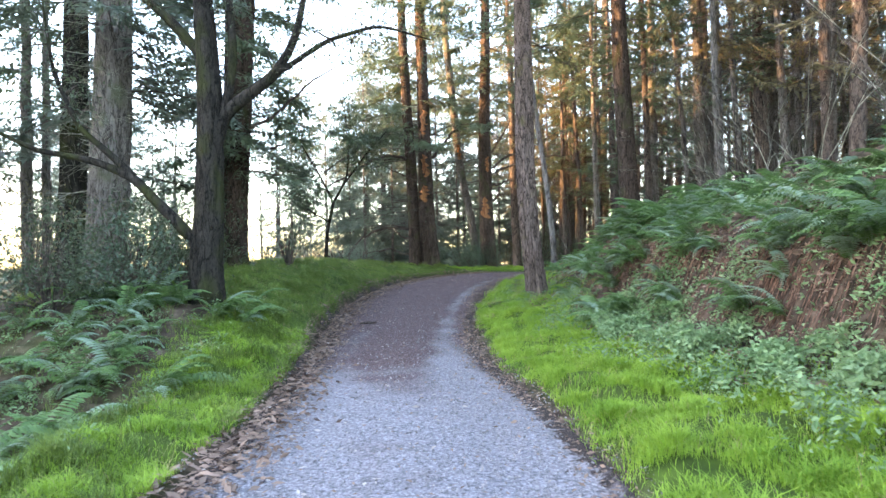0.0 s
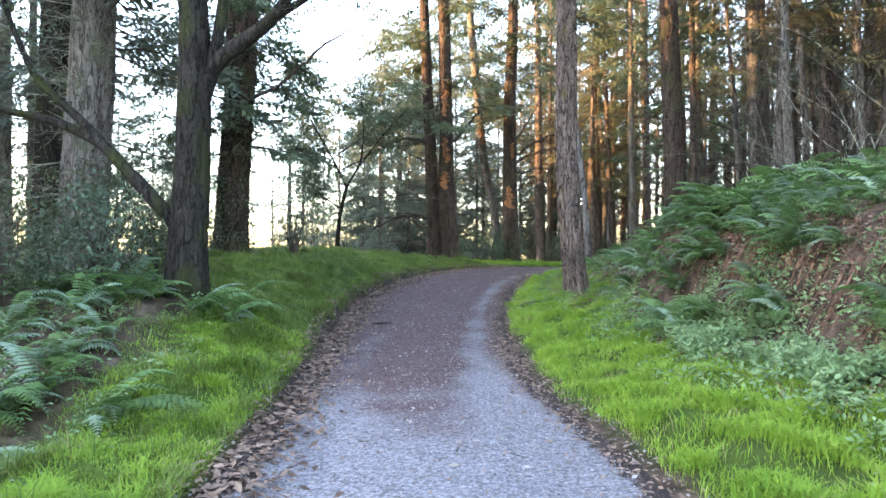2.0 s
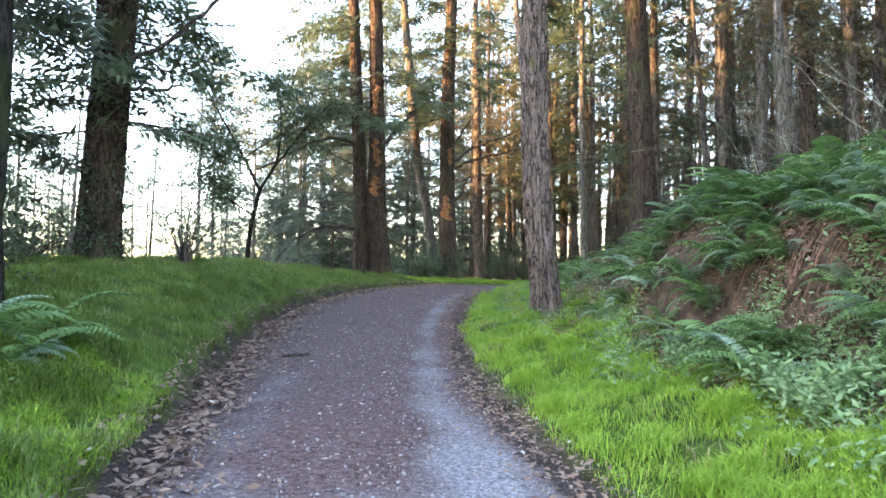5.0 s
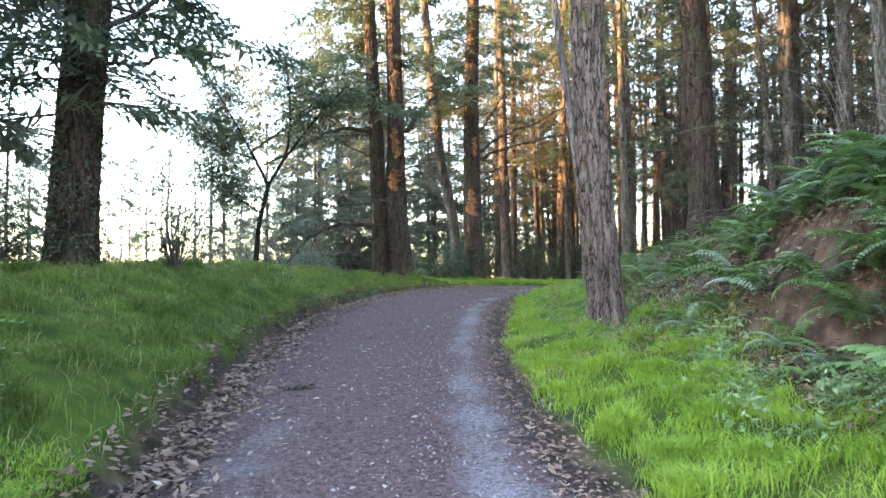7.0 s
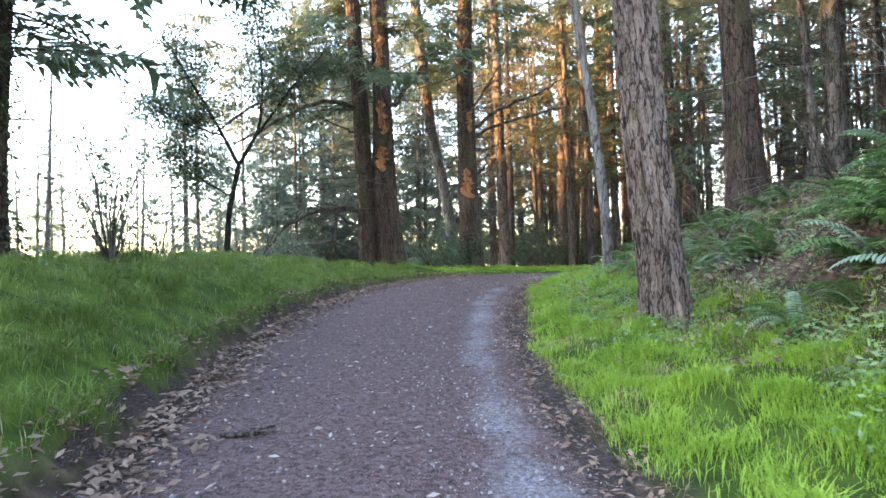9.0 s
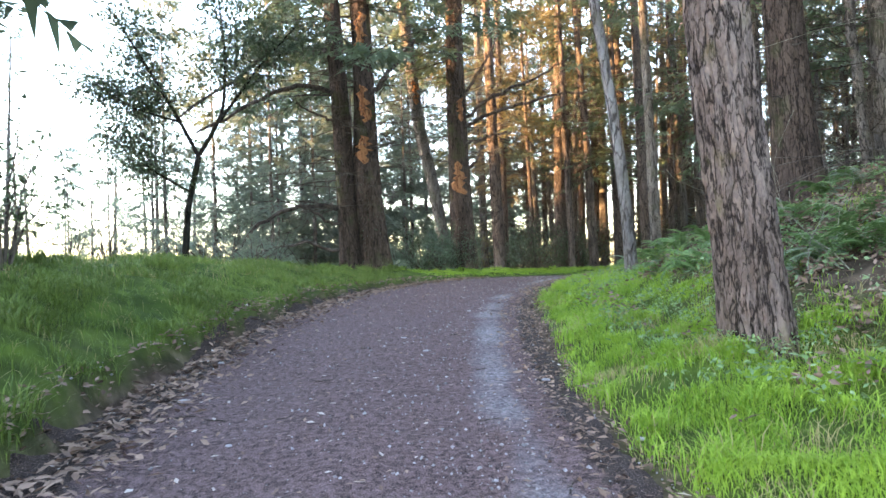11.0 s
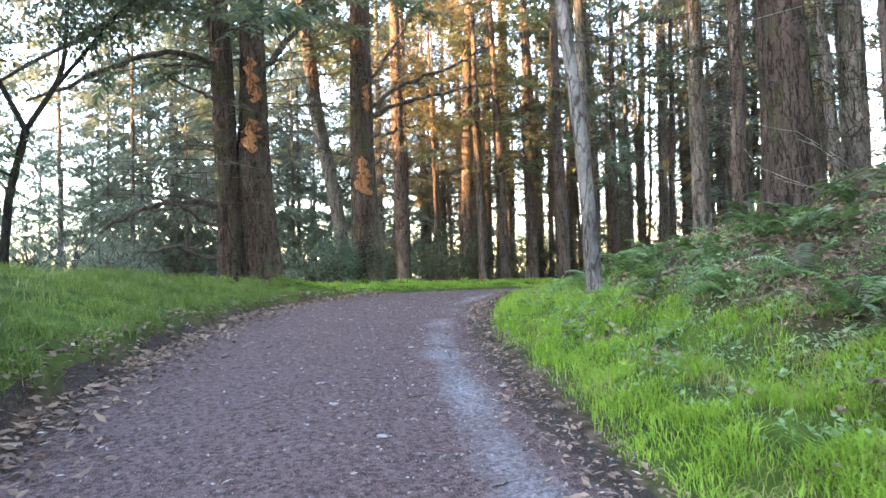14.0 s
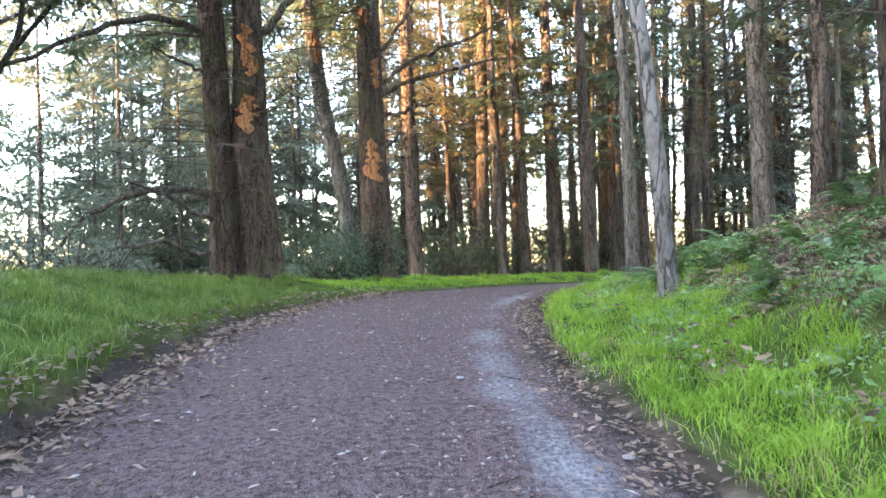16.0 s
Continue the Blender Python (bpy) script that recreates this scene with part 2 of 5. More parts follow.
def tube(geo, pts, rings=8, segs=6, rough=0.0, wob=0.0, ridges=0, flare=0.0, seed=0):
    """A tapered limb; rough: relief of the bark in metres, ridges: furrows round it, flare: root swelling at its foot."""
    p = smooth_path(pts, rings)
    r = np.random.default_rng(seed)
    if wob:
        p[1:-1, :3] += r.normal(0, wob, (rings - 2, 3))
    tan = np.gradient(p[:, :3], axis=0)
    tan /= np.linalg.norm(tan, axis=1)[:, None] + 1e-9
    ref = np.where(np.abs(tan[:, 2:3]) > 0.8, np.array([[1.0, 0, 0]]), np.array([[0, 0, 1.0]]))
    ref = np.broadcast_to(ref[len(ref) // 2], ref.shape)
    a = np.cross(tan, ref)
    a /= np.linalg.norm(a, axis=1)[:, None] + 1e-9
    b = np.cross(tan, a)
    th = np.linspace(0, 2 * np.pi, segs, endpoint=False)
    z = np.concatenate([[0], np.cumsum(np.linalg.norm(np.diff(p[:, :3], axis=0), axis=1))])[:, None]
    rad = p[:, 3:4] * np.ones((1, segs))
    if ridges:
        ph = r.uniform(0, 6.28, 8)
        warp = 0.5 * np.sin(z * 2.1 + ph[0]) + 0.35 * np.sin(z * 5.3 + ph[1]) + 0.3 * np.sin(3 * th + z * 1.7 + ph[2])
        w2 = 0.6 * np.sin(z * 7.9 + 2 * th + ph[6])
        rr = np.sin(ridges * th + 3.0 * warp) * 0.6 + np.sin(ridges * 1.618 // 1 * th - 2.6 * warp + w2 + ph[3]) * 0.45
        brk = 0.4 * np.sin(z * 13 + 6 * np.sin(3 * th + ph[4]) + ph[5])
        rad = rad + rough * (np.clip(rr + brk, -1.0, 0.6)) + r.normal(0, rough * 0.16, rad.shape)
    elif rough:
        rad = rad + r.normal(0, rough, rad.shape)
    if flare:
        ph = r.uniform(0, 6.28, 2)
        lobes = 0.65 + 0.5 * np.sin(3 * th + ph[0]) * 0.6 + 0.3 * np.sin(5 * th + ph[1])
        rad = rad + flare * np.exp(-z / 0.32) * np.clip(lobes, 0.1, 2)
    v = p[:, None, :3] + rad[..., None] * (np.cos(th)[None, :, None] * a[:, None] + np.sin(th)[None, :, None] * b[:, None])
    i, j = np.meshgrid(np.arange(rings - 1), np.arange(segs), indexing="ij")
    k = (j + 1) % segs
    q = np.stack([i * segs + j, i * segs + k, (i + 1) * segs + k, (i + 1) * segs + j], -1).reshape(-1, 4)
    geo.add(v.reshape(-1, 3), q[:, ::-1])


def rotations(dirs, roll):
    """Frames (x along dirs) for many leaves at once."""
    d = dirs / (np.linalg.norm(dirs, axis=1)[:, None] + 1e-9)
    up = np.tile([0.0, 0, 1], (len(d), 1))
    up[np.abs(d[:, 2]) > 0.95] = [1, 0, 0]
    s = np.cross(up, d)
    s /= np.linalg.norm(s, axis=1)[:, None]
    u = np.cross(d, s)
    c, q = np.cos(roll)[:, None], np.sin(roll)[:, None]
    return np.stack([d, s * c + u * q, u * c - s * q], 2)


def scatter(geo, tv, tf, places, dirs, size, roll):
    """Lays the template (vertices tv, triangles tf, x forward) at many places."""
    R = rotations(dirs, roll)
    v = np.einsum("nij,kj->nki", R, tv) * np.asarray(size)[:, None, None] + places[:, None]
    f = tf[None] + (np.arange(len(places)) * len(tv))[:, None, None]
    geo.add(v.reshape(-1, 3), f.reshape(-1, tf.shape[1]))


def spray_template(seed, n=6, wide=0.12):
    """A flat fir twig, one unit long: paired narrow needle tufts that droop at the tips."""
    r = np.random.default_rng(seed)
    v, f = [], []
    for k in range(n):
        x = (k + 0.6) / n
        side = 1 if k % 2 else -1
        ln = (0.55 - 0.38 * x) * r.uniform(0.7, 1.25)
        ang = r.uniform(0.7, 1.15) * side
        dx, dy, dz = ln * math.cos(ang), ln * math.sin(ang), -0.25 * ln + r.normal(0, 0.05)
        w = wide * r.uniform(0.7, 1.2)
        b = len(v)
        v += [(x - w * 0.6, 0, -0.1 * x * x), (x + w, 0.01, -0.1 * x * x), (x + dx, dy, dz - 0.1 * x * x)]
        f.append((b, b + 1, b + 2))
    b = len(v)
    v += [(0, -0.018, 0), (0, 0.018, 0), (1.1, 0, -0.14)]
    f.append((b, b + 1, b + 2))
    return np.array(v), np.array(f)


SPRAY = [spray_template(s, 7, 0.13) for s in range(4)]


def bare_template(seed, n=7):
    """A dead twig spray, one unit long: a thin spine with side slivers."""
    r = np.random.default_rng(seed)
    v, f = [(0, -0.010, 0), (0, 0.010, 0), (1, 0, r.normal(0, 0.08))], [(0, 1, 2)]
    for k in range(n):
        x = 0.1 + 0.8 * k / n
        ln, side = (0.6 - 0.35 * x) * r.uniform(0.5, 1.3), 1 if k % 2 else -1
        b = len(v)
        v += [(x - 0.009, 0, 0), (x + 0.009, 0, 0.004), (x + ln * 0.6, side * ln * 0.8, r.normal(-0.05, 0.09))]
        f.append((b, b + 1, b + 2))
    return np.array(v), np.array(f)


BARE = [bare_template(20 + s) for s in range(4)]
LEAF = (np.array([(0, 0, 0), (0.45, -0.22, 0.05), (1, 0, 0), (0.45, 0.22, 0.05)]), np.array([(0, 1, 2), (0, 2, 3)]))


def leaves(geo, centres, spread, per, size, seed, template=LEAF, droop=0.2):
    r = np.random.default_rng(seed)
    c = np.repeat(np.asarray(centres, float), per, axis=0)
    n = len(c)
    off = r.normal(0, 1, (n, 3))
    off *= (r.uniform(0.15, 1, (n, 1)) ** 0.6) / (np.linalg.norm(off, axis=1)[:, None] + 1e-9)
    d = off + r.normal(0, 0.6, (n, 3))
    d[:, 2] -= droop
    scatter(geo, template[0], template[1], c + off * np.asarray(spread), d, size * r.uniform(0.6, 1.35, n), r.uniform(-0.9, 0.9, n))


def wave(x, y, seed, scale):
    """Smooth unevenness of the ground, about -1 to 1."""
    r = np.random.default_rng(seed)
    s = np.zeros(np.broadcast(x, y).shape)
    for _ in range(7):
        a, f, p = r.uniform(0, 6.28), r.uniform(0.6, 2.2) / scale, r.uniform(0, 6.28)
        s = s + np.sin((x * math.cos(a) + y * math.sin(a)) * f + p)
    return s / 4


# ---- lie of the land ----
CENTRE = np.array([(0.9, -40), (0.85, -8), (0.8, 0), (0.7, 5), (0.35, 8), (-0.22, 11), (-0.6, 14), (-0.9, 17), (-0.97, 20), (-0.8, 23), (-0.4, 26), (0.45, 29), (1.75, 31.6), (4.1, 33.8), (8, 35.6), (14, 36.4), (22, 36.4), (45, 34)], float)
HALF_Y, HALF_W = [-10, 5, 10, 14, 17, 20, 24, 30], [1.75, 1.7, 1.58, 1.65, 1.85, 2.0, 2.1, 2.2]
GROUND_Y, GROUND_Z = [-60, -5, 0, 5, 10, 14, 17, 20, 23, 27, 32, 40], [-0.9, -0.5, -0.55, -0.75, -0.72, -0.66, -0.5, -0.3, -0.05, 0.2, 0.45, 0.5]
_d = np.concatenate([[0], np.cumsum(np.linalg.norm(np.diff(CENTRE, axis=0), axis=1))])
_t = np.arange(0, _d[-1], 0.25)
LINE = np.stack([np.interp(_t, _d, CENTRE[:, 0]), np.interp(_t, _d, CENTRE[:, 1])], 1)
for _ in range(40):
    LINE[1:-1] = 0.25 * LINE[:-2] + 0.5 * LINE[1:-1] + 0.25 * LINE[2:]
_tan = np.gradient(LINE, axis=0)
_tan /= np.linalg.norm(_tan, axis=1)[:, None]
_nor = np.stack([_tan[:, 1], -_tan[:, 0]], 1)
LINE_Z = np.interp(LINE[:, 1], GROUND_Y, GROUND_Z)
LINE_Z = np.where(LINE[:, 0] > 2, LINE_Z - 0.012 * (LINE[:, 0] - 2), LINE_Z)
LINE_W = np.interp(LINE[:, 1], HALF_Y, HALF_W)


def lateral(x, y):
    """Distance to the right of the road's middle, with the nearest point's index."""
    x, y = np.ravel(x), np.ravel(y)
    best, idx = np.full(len(x), 1e9), np.zeros(len(x), int)
    for s in range(0, len(x), 20000):
        dx = x[s:s + 20000, None] - LINE[None, :, 0]
        dy = y[s:s + 20000, None] - LINE[None, :, 1]
        q = dx * dx + dy * dy
        idx[s:s + 20000] = q.argmin(1)
        best[s:s + 20000] = np.sqrt(q.min(1))
    side = np.sign((x - LINE[idx, 0]) * _nor[idx, 0] + (y - LINE[idx, 1]) * _nor[idx, 1])
    return best * side, idx


def land(x, y):
    """Height of the ground; also the distance beyond the road's edge, left negative."""
    shape = np.broadcast(x, y).shape
    x, y = np.broadcast_to(x, shape).ravel().astype(float), np.broadcast_to(y, shape).ravel().astype(float)
    lat, i = lateral(x, y)
    base, half = LINE_Z[i], LINE_W[i]
    half = half + 0.10 * wave(x, y, 3, 0.8) + 0.05 * wave(x, y, 4, 0.25)
    yy = LINE[i, 1]
    d = np.maximum(np.abs(lat) - half, 0)
    # left: open verge falling away at first, a turf mound further on, valley beyond
    up = np.interp(yy, [8.5, 13, 19, 27, 30, 33], [0.0, 0.95, 1.22, 0.85, 0.55, 0.2])
    rise = np.interp(d, [0, 0.1, 0.7, 1.3, 2.1, 9], [0, 0.26, 0.5, 0.77, 1.0, 1.0])
    left = up * rise - np.interp(d, [1.3, 4, 9], [0, 0.9, 2.6]) * np.interp(yy, [7, 12], [1, 0.0])
    far = np.interp(-x, [7.5, 14, 40, 120, 300], [0, 1.6, 9, 16, 8]) * (lat < 0) * np.interp(y, [36, 60], [1, 0.4])
    left = left - far
    # right: grass apron, cut bank with a raw soil face, wooded hillside; the bank eases off past the near fir
    k = np.interp(yy, [16, 21], [0, 1])
    de = d + np.interp(yy, [14, 17, 20], [0, 0.5, 0]) * np.clip(d - 1.3, 0, 1)
    near = np.interp(de, [0, 0.3, 2.6, 3.15, 3.65, 4.3, 6, 12, 40, 200], [0, 0.06, 0.36, 0.62, 1.85, 2.35, 2.9, 4.6, 10, 30])
    late = np.interp(d, [0, 0.3, 1.6, 3, 5, 12, 40, 200], [0, 0.04, 0.2, 0.9, 1.75, 3.4, 8, 26])
    right = near * (1 - k) + late * k
    right = np.where(yy > 31, right * np.interp(LINE[i, 0], [1.7, 9], [1, 0.55]), right)
    z = base + np.where(lat < 0, left, right)
    # unseen ridge added beyond the valley to block the low sun, notched for beams
    z = z + np.interp(-x, [90, 175, 225, 420], [0, 1, 1, 0.3]) * np.interp(y, [-420, -35, -19, -9, -5, -2.5, 2, 50, 90], [60, 60, 60, 54, 43, 40, 60, 60, 6]) * (lat < 0)
    rough = np.clip(d / 0.6, 0, 1)
    z = z + rough * (0.075 * wave(x, y, 1, 0.6) + 0.055 * wave(x, y, 2, 0.2)) + np.clip(d / 3 - 0.4, 0, 1) * 0.12 * wave(x, y, 5, 1.9)
    z = z + np.where(np.abs(lat) < half, 0.03 * (1 - (lat / half) ** 2) - 0.035, 0)
    return z.reshape(shape), (np.sign(lat) * d).reshape(shape)


def height(x, y):
    return float(land(np.array([x]), np.array([y]))[0][0])


def grown(lo, hi, fine, far_lo, far_hi):
    a = list(np.arange(lo, hi, fine))
    s, p = fine, a[-1]
    while p < far_hi:
        s *= 1.22
        p += s
        a.append(p)
    s, p, left = fine, a[0], []
    while p > far_lo:
        s *= 1.22
        p -= s
        left.append(p)
    return np.array(left[::-1] + a)


def turf_cover(x, y, d):
    """How much grass grows: on the verges and the mound, not on the bank's soil."""
    right = np.where(y > 20, np.interp(d, [0.05, 0.3, 1.7, 2.8], [0, 1, 0.9, 0.05]), np.interp(d, [0.05, 0.3, 2.0, 3.0], [0, 1, 1, 0]))
    left = np.interp(-d, [0.02, 0.12, 4.0, 7.0], [0, 1, 1, 0.25]) * np.where(y < 12.5, np.interp(-d, [1.2, 2.0], [1, 0.12]), 1)
    return np.where(d > 0, right, left)


gx, gy = grown(-9, 11, 0.15, -900, 900), grown(-4, 42, 0.16, -500, 1500)
X, Y = np.meshgrid(gx, gy, indexing="ij")
Z, D = land(X, Y)
i, j = np.meshgrid(np.arange(len(gx) - 1), np.arange(len(gy) - 1), indexing="ij")
w = len(gy)
g = Geo()
g.add(np.stack([X, Y, Z], -1).reshape(-1, 3), np.stack([i * w + j, (i + 1) * w + j, (i + 1) * w + j + 1, i * w + j + 1], -1).reshape(-1, 4))
ground = tagged(new("ground", g.mesh("ground", M["ground"], True)), "brown forest soil with needle litter and patchy green turf", "ground", kind="structure")
at = ground.data.attributes.new("turf", "FLOAT", "POINT")
at.data.foreach_set("value", np.clip(turf_cover(X, Y, D) + 0.15 * wave(X, Y, 8, 0.6), 0, 1).ravel().astype(np.float32))

# the road: a ribbon a little above the ground, with ragged edges
g, u = Geo(), np.linspace(-1, 1, 33)
sel = np.nonzero((LINE[:, 1] > -12))[0]
fine = np.arange(sel[0], sel[-1], 0.5)
cx, cy = np.interp(fine, np.arange(len(LINE)), LINE[:, 0]), np.interp(fine, np.arange(len(LINE)), LINE[:, 1])
nx, ny = np.interp(fine, np.arange(len(LINE)), _nor[:, 0]), np.interp(fine, np.arange(len(LINE)), _nor[:, 1])
hw = np.interp(fine, np.arange(len(LINE)), LINE_W) + 0.06
rx, ry = cx[:, None] + nx[:, None] * u * hw[:, None], cy[:, None] + ny[:, None] * u * hw[:, None]
rz = land(rx, ry)[0] + 0.045 + 0.006 * wave(rx, ry, 21, 0.15) - 0.09 * np.clip(np.abs(u) - 0.93, 0, 1) / 0.07
rut = np.exp(-((u * hw[:, None] - 0.95) / 0.3) ** 2) + np.exp(-((u * hw[:, None] + 0.85) / 0.3) ** 2)
rz = rz - 0.022 * rut
i, j = np.meshgrid(np.arange(len(fine) - 1), np.arange(32), indexing="ij")
g.add(np.stack([rx, ry, rz], -1).reshape(-1, 3), np.stack([i * 33 + j, i * 33 + j + 1, (i + 1) * 33 + j + 1, (i + 1) * 33 + j], -1).reshape(-1, 4))
road = tagged(new("road", g.mesh("road", M["road"], True)), "grey crushed-gravel track with brown needle litter between wheel ruts", "road", kind="structure")
loose = np.interp(ry, [7, 11, 16], [0.6, 0.1, -0.2]) + 0.5 * np.exp(-(((u - 1) * hw[:, None] + 0.72) / 0.36) ** 2) + 0.22 * np.exp(-((u * hw[:, None] + 0.85) / 0.4) ** 2) - 0.5 * np.clip(np.abs(u) - 0.8, 0, 1) / 0.2
at = road.data.attributes.new("gravel", "FLOAT", "POINT")
at.data.foreach_set("value", loose.ravel().astype(np.float32))
# dark damp soil and leaf mould along both edges
edge = np.where(u > 0, np.interp((1 - u) * hw[:, None], [0, 0.18, 0.5], [1.0, 0.75, 0]), np.interp((1 + u) * hw[:, None], [0, 0.25, 0.8], [1.0, 0.75, 0])) * np.interp(ry, [5, 12], [0.65, 1.0])
at = road.data.attributes.new("soil", "FLOAT", "POINT")
at.data.foreach_set("value", edge.ravel().astype(np.float32))


# ---- trees ----
def boughs(seed, low, top, reach, count, trunk, radius=0.035, droop=0.25, per=7, size=0.55, gap=0.2, face=None):
    """Whorled fir boughs round a trunk line: the wood as one mesh, flat layered needle sprays as another."""
    r = np.random.default_rng(seed)
    wood, crown = Geo(), Geo()
    line = np.asarray(trunk, float)
    for k in range(count):
        h = low + (top - low) * (k + r.uniform(0, 1)) / count
        s = (h - low) / (top - low)
        ln = reach * (1 - 0.75 * s) * r.uniform(0.55, 1.15)
        a = r.uniform(0, 6.283) if face is None else face + r.normal(0, 0.9)
        o = np.array([np.interp(h, line[:, 2], line[:, 0]), np.interp(h, line[:, 2], line[:, 1]), h])
        d = np.array([math.cos(a), math.sin(a), 0])
        rise = r.uniform(-0.1, 0.25)
        p1 = o + d * ln * 0.5 + [0, 0, ln * (rise - 0.05)] + r.normal(0, 0.07 * ln, 3)
        p2 = o + d * ln + [0, 0, ln * (rise - droop)]
        tube(wood, [(*o, radius * (1 - 0.5 * s)), (*p1, radius * 0.6), (*p2, 0.008)], 4, 3)
        m = max(7, int(ln * per * 1.9))
        f = np.sort(r.uniform(gap, 1, m))[:, None]
        q = np.where(f < 0.5, o + (p1 - o) * f * 2, p1 + (p2 - p1) * (f - 0.5) * 2)
        side = np.cross(d, [0, 0, 1]) * np.where(np.arange(m) % 2, 1, -1)[:, None]
        out = side * r.uniform(0.35, 1.0, (m, 1)) + d * r.uniform(0.3, 0.9, (m, 1)) + np.array([0, 0, 1]) * r.normal(-0.22, 0.2, (m, 1))
        q = q + out * r.uniform(0, 0.5, (m, 1)) * ln * 0.3 * (1.15 - f)
        scatter(crown, *SPRAY[k % 4], q, out, size * 1.22 * r.uniform(0.5, 1.25, m), r.normal(0, 0.35, m))
    return wood, crown


def snags(seed, low, top, count, reach, trunk, radius=0.014):
    """Bare dead branches on a trunk, nearly level, with fine side twigs."""
    r = np.random.default_rng(seed)
    line, g = np.asarray(trunk, float), Geo()
    for k in range(count):
        h = r.uniform(low, top)
        a, ln = r.uniform(0, 6.283), reach * r.uniform(0.25, 1.1)
        o = np.array([np.interp(h, line[:, 2], line[:, 0]), np.interp(h, line[:, 2], line[:, 1]), h])
        d = np.array([math.cos(a), math.sin(a), r.uniform(-0.25, 0.2)])
        p = o + d * ln * 0.55
        q = p + np.array([math.cos(a + r.normal(0, 0.4)), math.sin(a + r.normal(0, 0.4)), r.uniform(-0.4, 0.15)]) * ln * 0.5
        tube(g, [(*o, radius), (*p, radius * 0.7), (*q, 0.004)], 3, 3)
        if ln > 0.5:
            m = 4
            f = r.uniform(0.25, 1, (m, 1))
            c = np.where(f < 0.55, o + (p - o) * f / 0.55, p + (q - p) * (f - 0.55) / 0.45)
            scatter(g, *BARE[k % 4], c, d + r.normal(0, 0.55, (m, 3)) * [1, 1, 0.5], ln * r.uniform(0.3, 0.7, m), r.normal(0, 0.5, m))
    return g


def local(pts, o):
    return [(p[0] - o[0], p[1] - o[1], p[2] - o[2], p[3]) for p in pts]


def fir(name, place, label, trunks, bark, low, top, reach, count, seed, rings=70, segs=28, ridges=15, rough=0.018, flare=0.16, dead=30, dead_low=1.5, needles="needles", size=0.6, per=6, limbs=(), dead_reach=1.3, dead_mat="twig"):
    """A fir from trunk lines (x, y, z, radius) in world metres."""
    o = (place[0], place[1], height(*place[:2]) - 0.05)
    t = thing(name, o, label, "tree")
    for k, line in enumerate(trunks):
        g = Geo()
        line = local(line, o)
        line[0] = (line[0][0], line[0][1], -0.15, line[0][3])
        tube(g, line, rings, segs, rough, 0.0, ridges, flare, seed + k)
        part("trunk", g, M[bark], t, smooth=True)
        if count:
            wood, crown = boughs(seed + 3 * k, low, top, reach, count, line, size=size, per=per)
            tagged(part("branchwork", wood, M["twig"], t), kind="stuff")
            part("crown", crown, M[needles], t, "drooping dull green needles")
        if dead:
            part("dead_branchwork", snags(seed + 9 + k, dead_low, low + 3, dead, dead_reach, line, 0.02), M[dead_mat], t, "bare dead branch stubs")["kind"] = "stuff"
    for k, line in enumerate(limbs):
        g = Geo()
        tube(g, local(line, o), 16, 8, 0.004, 0.03, seed=seed + 70 + k)
        part("limb", g, M["twig"], t)
    return t


def sun_patch(tree, line, h0, h1, turn, wide, seed):
    """A ragged patch of sunlight on a trunk, painted as orange wood, with splinters at its rim."""
    o = np.array(tree.location)
    q = np.asarray(local(line, o), float)
    r = np.random.default_rng(seed)
    n, m = 15, 9
    v = np.linspace(0, 1, n)
    h = h0 - o[2] + (h1 - h0) * v
    rim = np.clip(np.sin(np.pi * v) ** 0.3, 0.1, 1)
    sway = 0.35 * wide * np.cumsum(r.normal(0, 0.6, n))
    lo, hi = sway - wide * rim * r.uniform(0.2, 1.2, n), sway + wide * rim * r.uniform(0.2, 1.2, n)
    a = turn + lo[:, None] + (hi - lo)[:, None] * np.linspace(0, 1, m)
    px, py, rad = (np.interp(h, q[:, 2], q[:, c])[:, None] for c in (0, 1, 3))
    edge = np.minimum(np.linspace(0, 1, m), np.linspace(1, 0, m)) * 2
    rr = rad + 0.012 + 0.025 * np.clip(edge * 1.6, 0, 1) + r.normal(0, 0.006, (n, m))
    g = Geo()
    i, j = np.meshgrid(np.arange(n - 1), np.arange(m - 1), indexing="ij")
    g.add(np.stack([px + rr * np.cos(a), py + rr * np.sin(a), h[:, None] + 0 * a], -1).reshape(-1, 3),
          np.stack([i * m + j, i * m + j + 1, (i + 1) * m + j + 1, (i + 1) * m + j], -1).reshape(-1, 4))
    sun_patch_ob = part("sun_patch", g, M["sun_orange"], tree, "orange patch painted as sunlight on bark", True)
    for k in range(5):
        e = r.integers(1, n - 1)
        b = a[e, 0 if k % 2 else -1]
        c = np.array([px[e, 0] + rad[e, 0] * math.cos(b), py[e, 0] + rad[e, 0] * math.sin(b), h[e]])
        w = np.array([math.cos(b), math.sin(b), r.uniform(-1.5, 1.5)]) * r.uniform(0.06, 0.16)
        g = Geo()
        tube(g, [(*c, 0.02), (*(c + w * 0.6), 0.014), (*(c + w), 0.003)], 4, 4)
        part("splinter", g, M["bark_red"], sun_patch_ob)


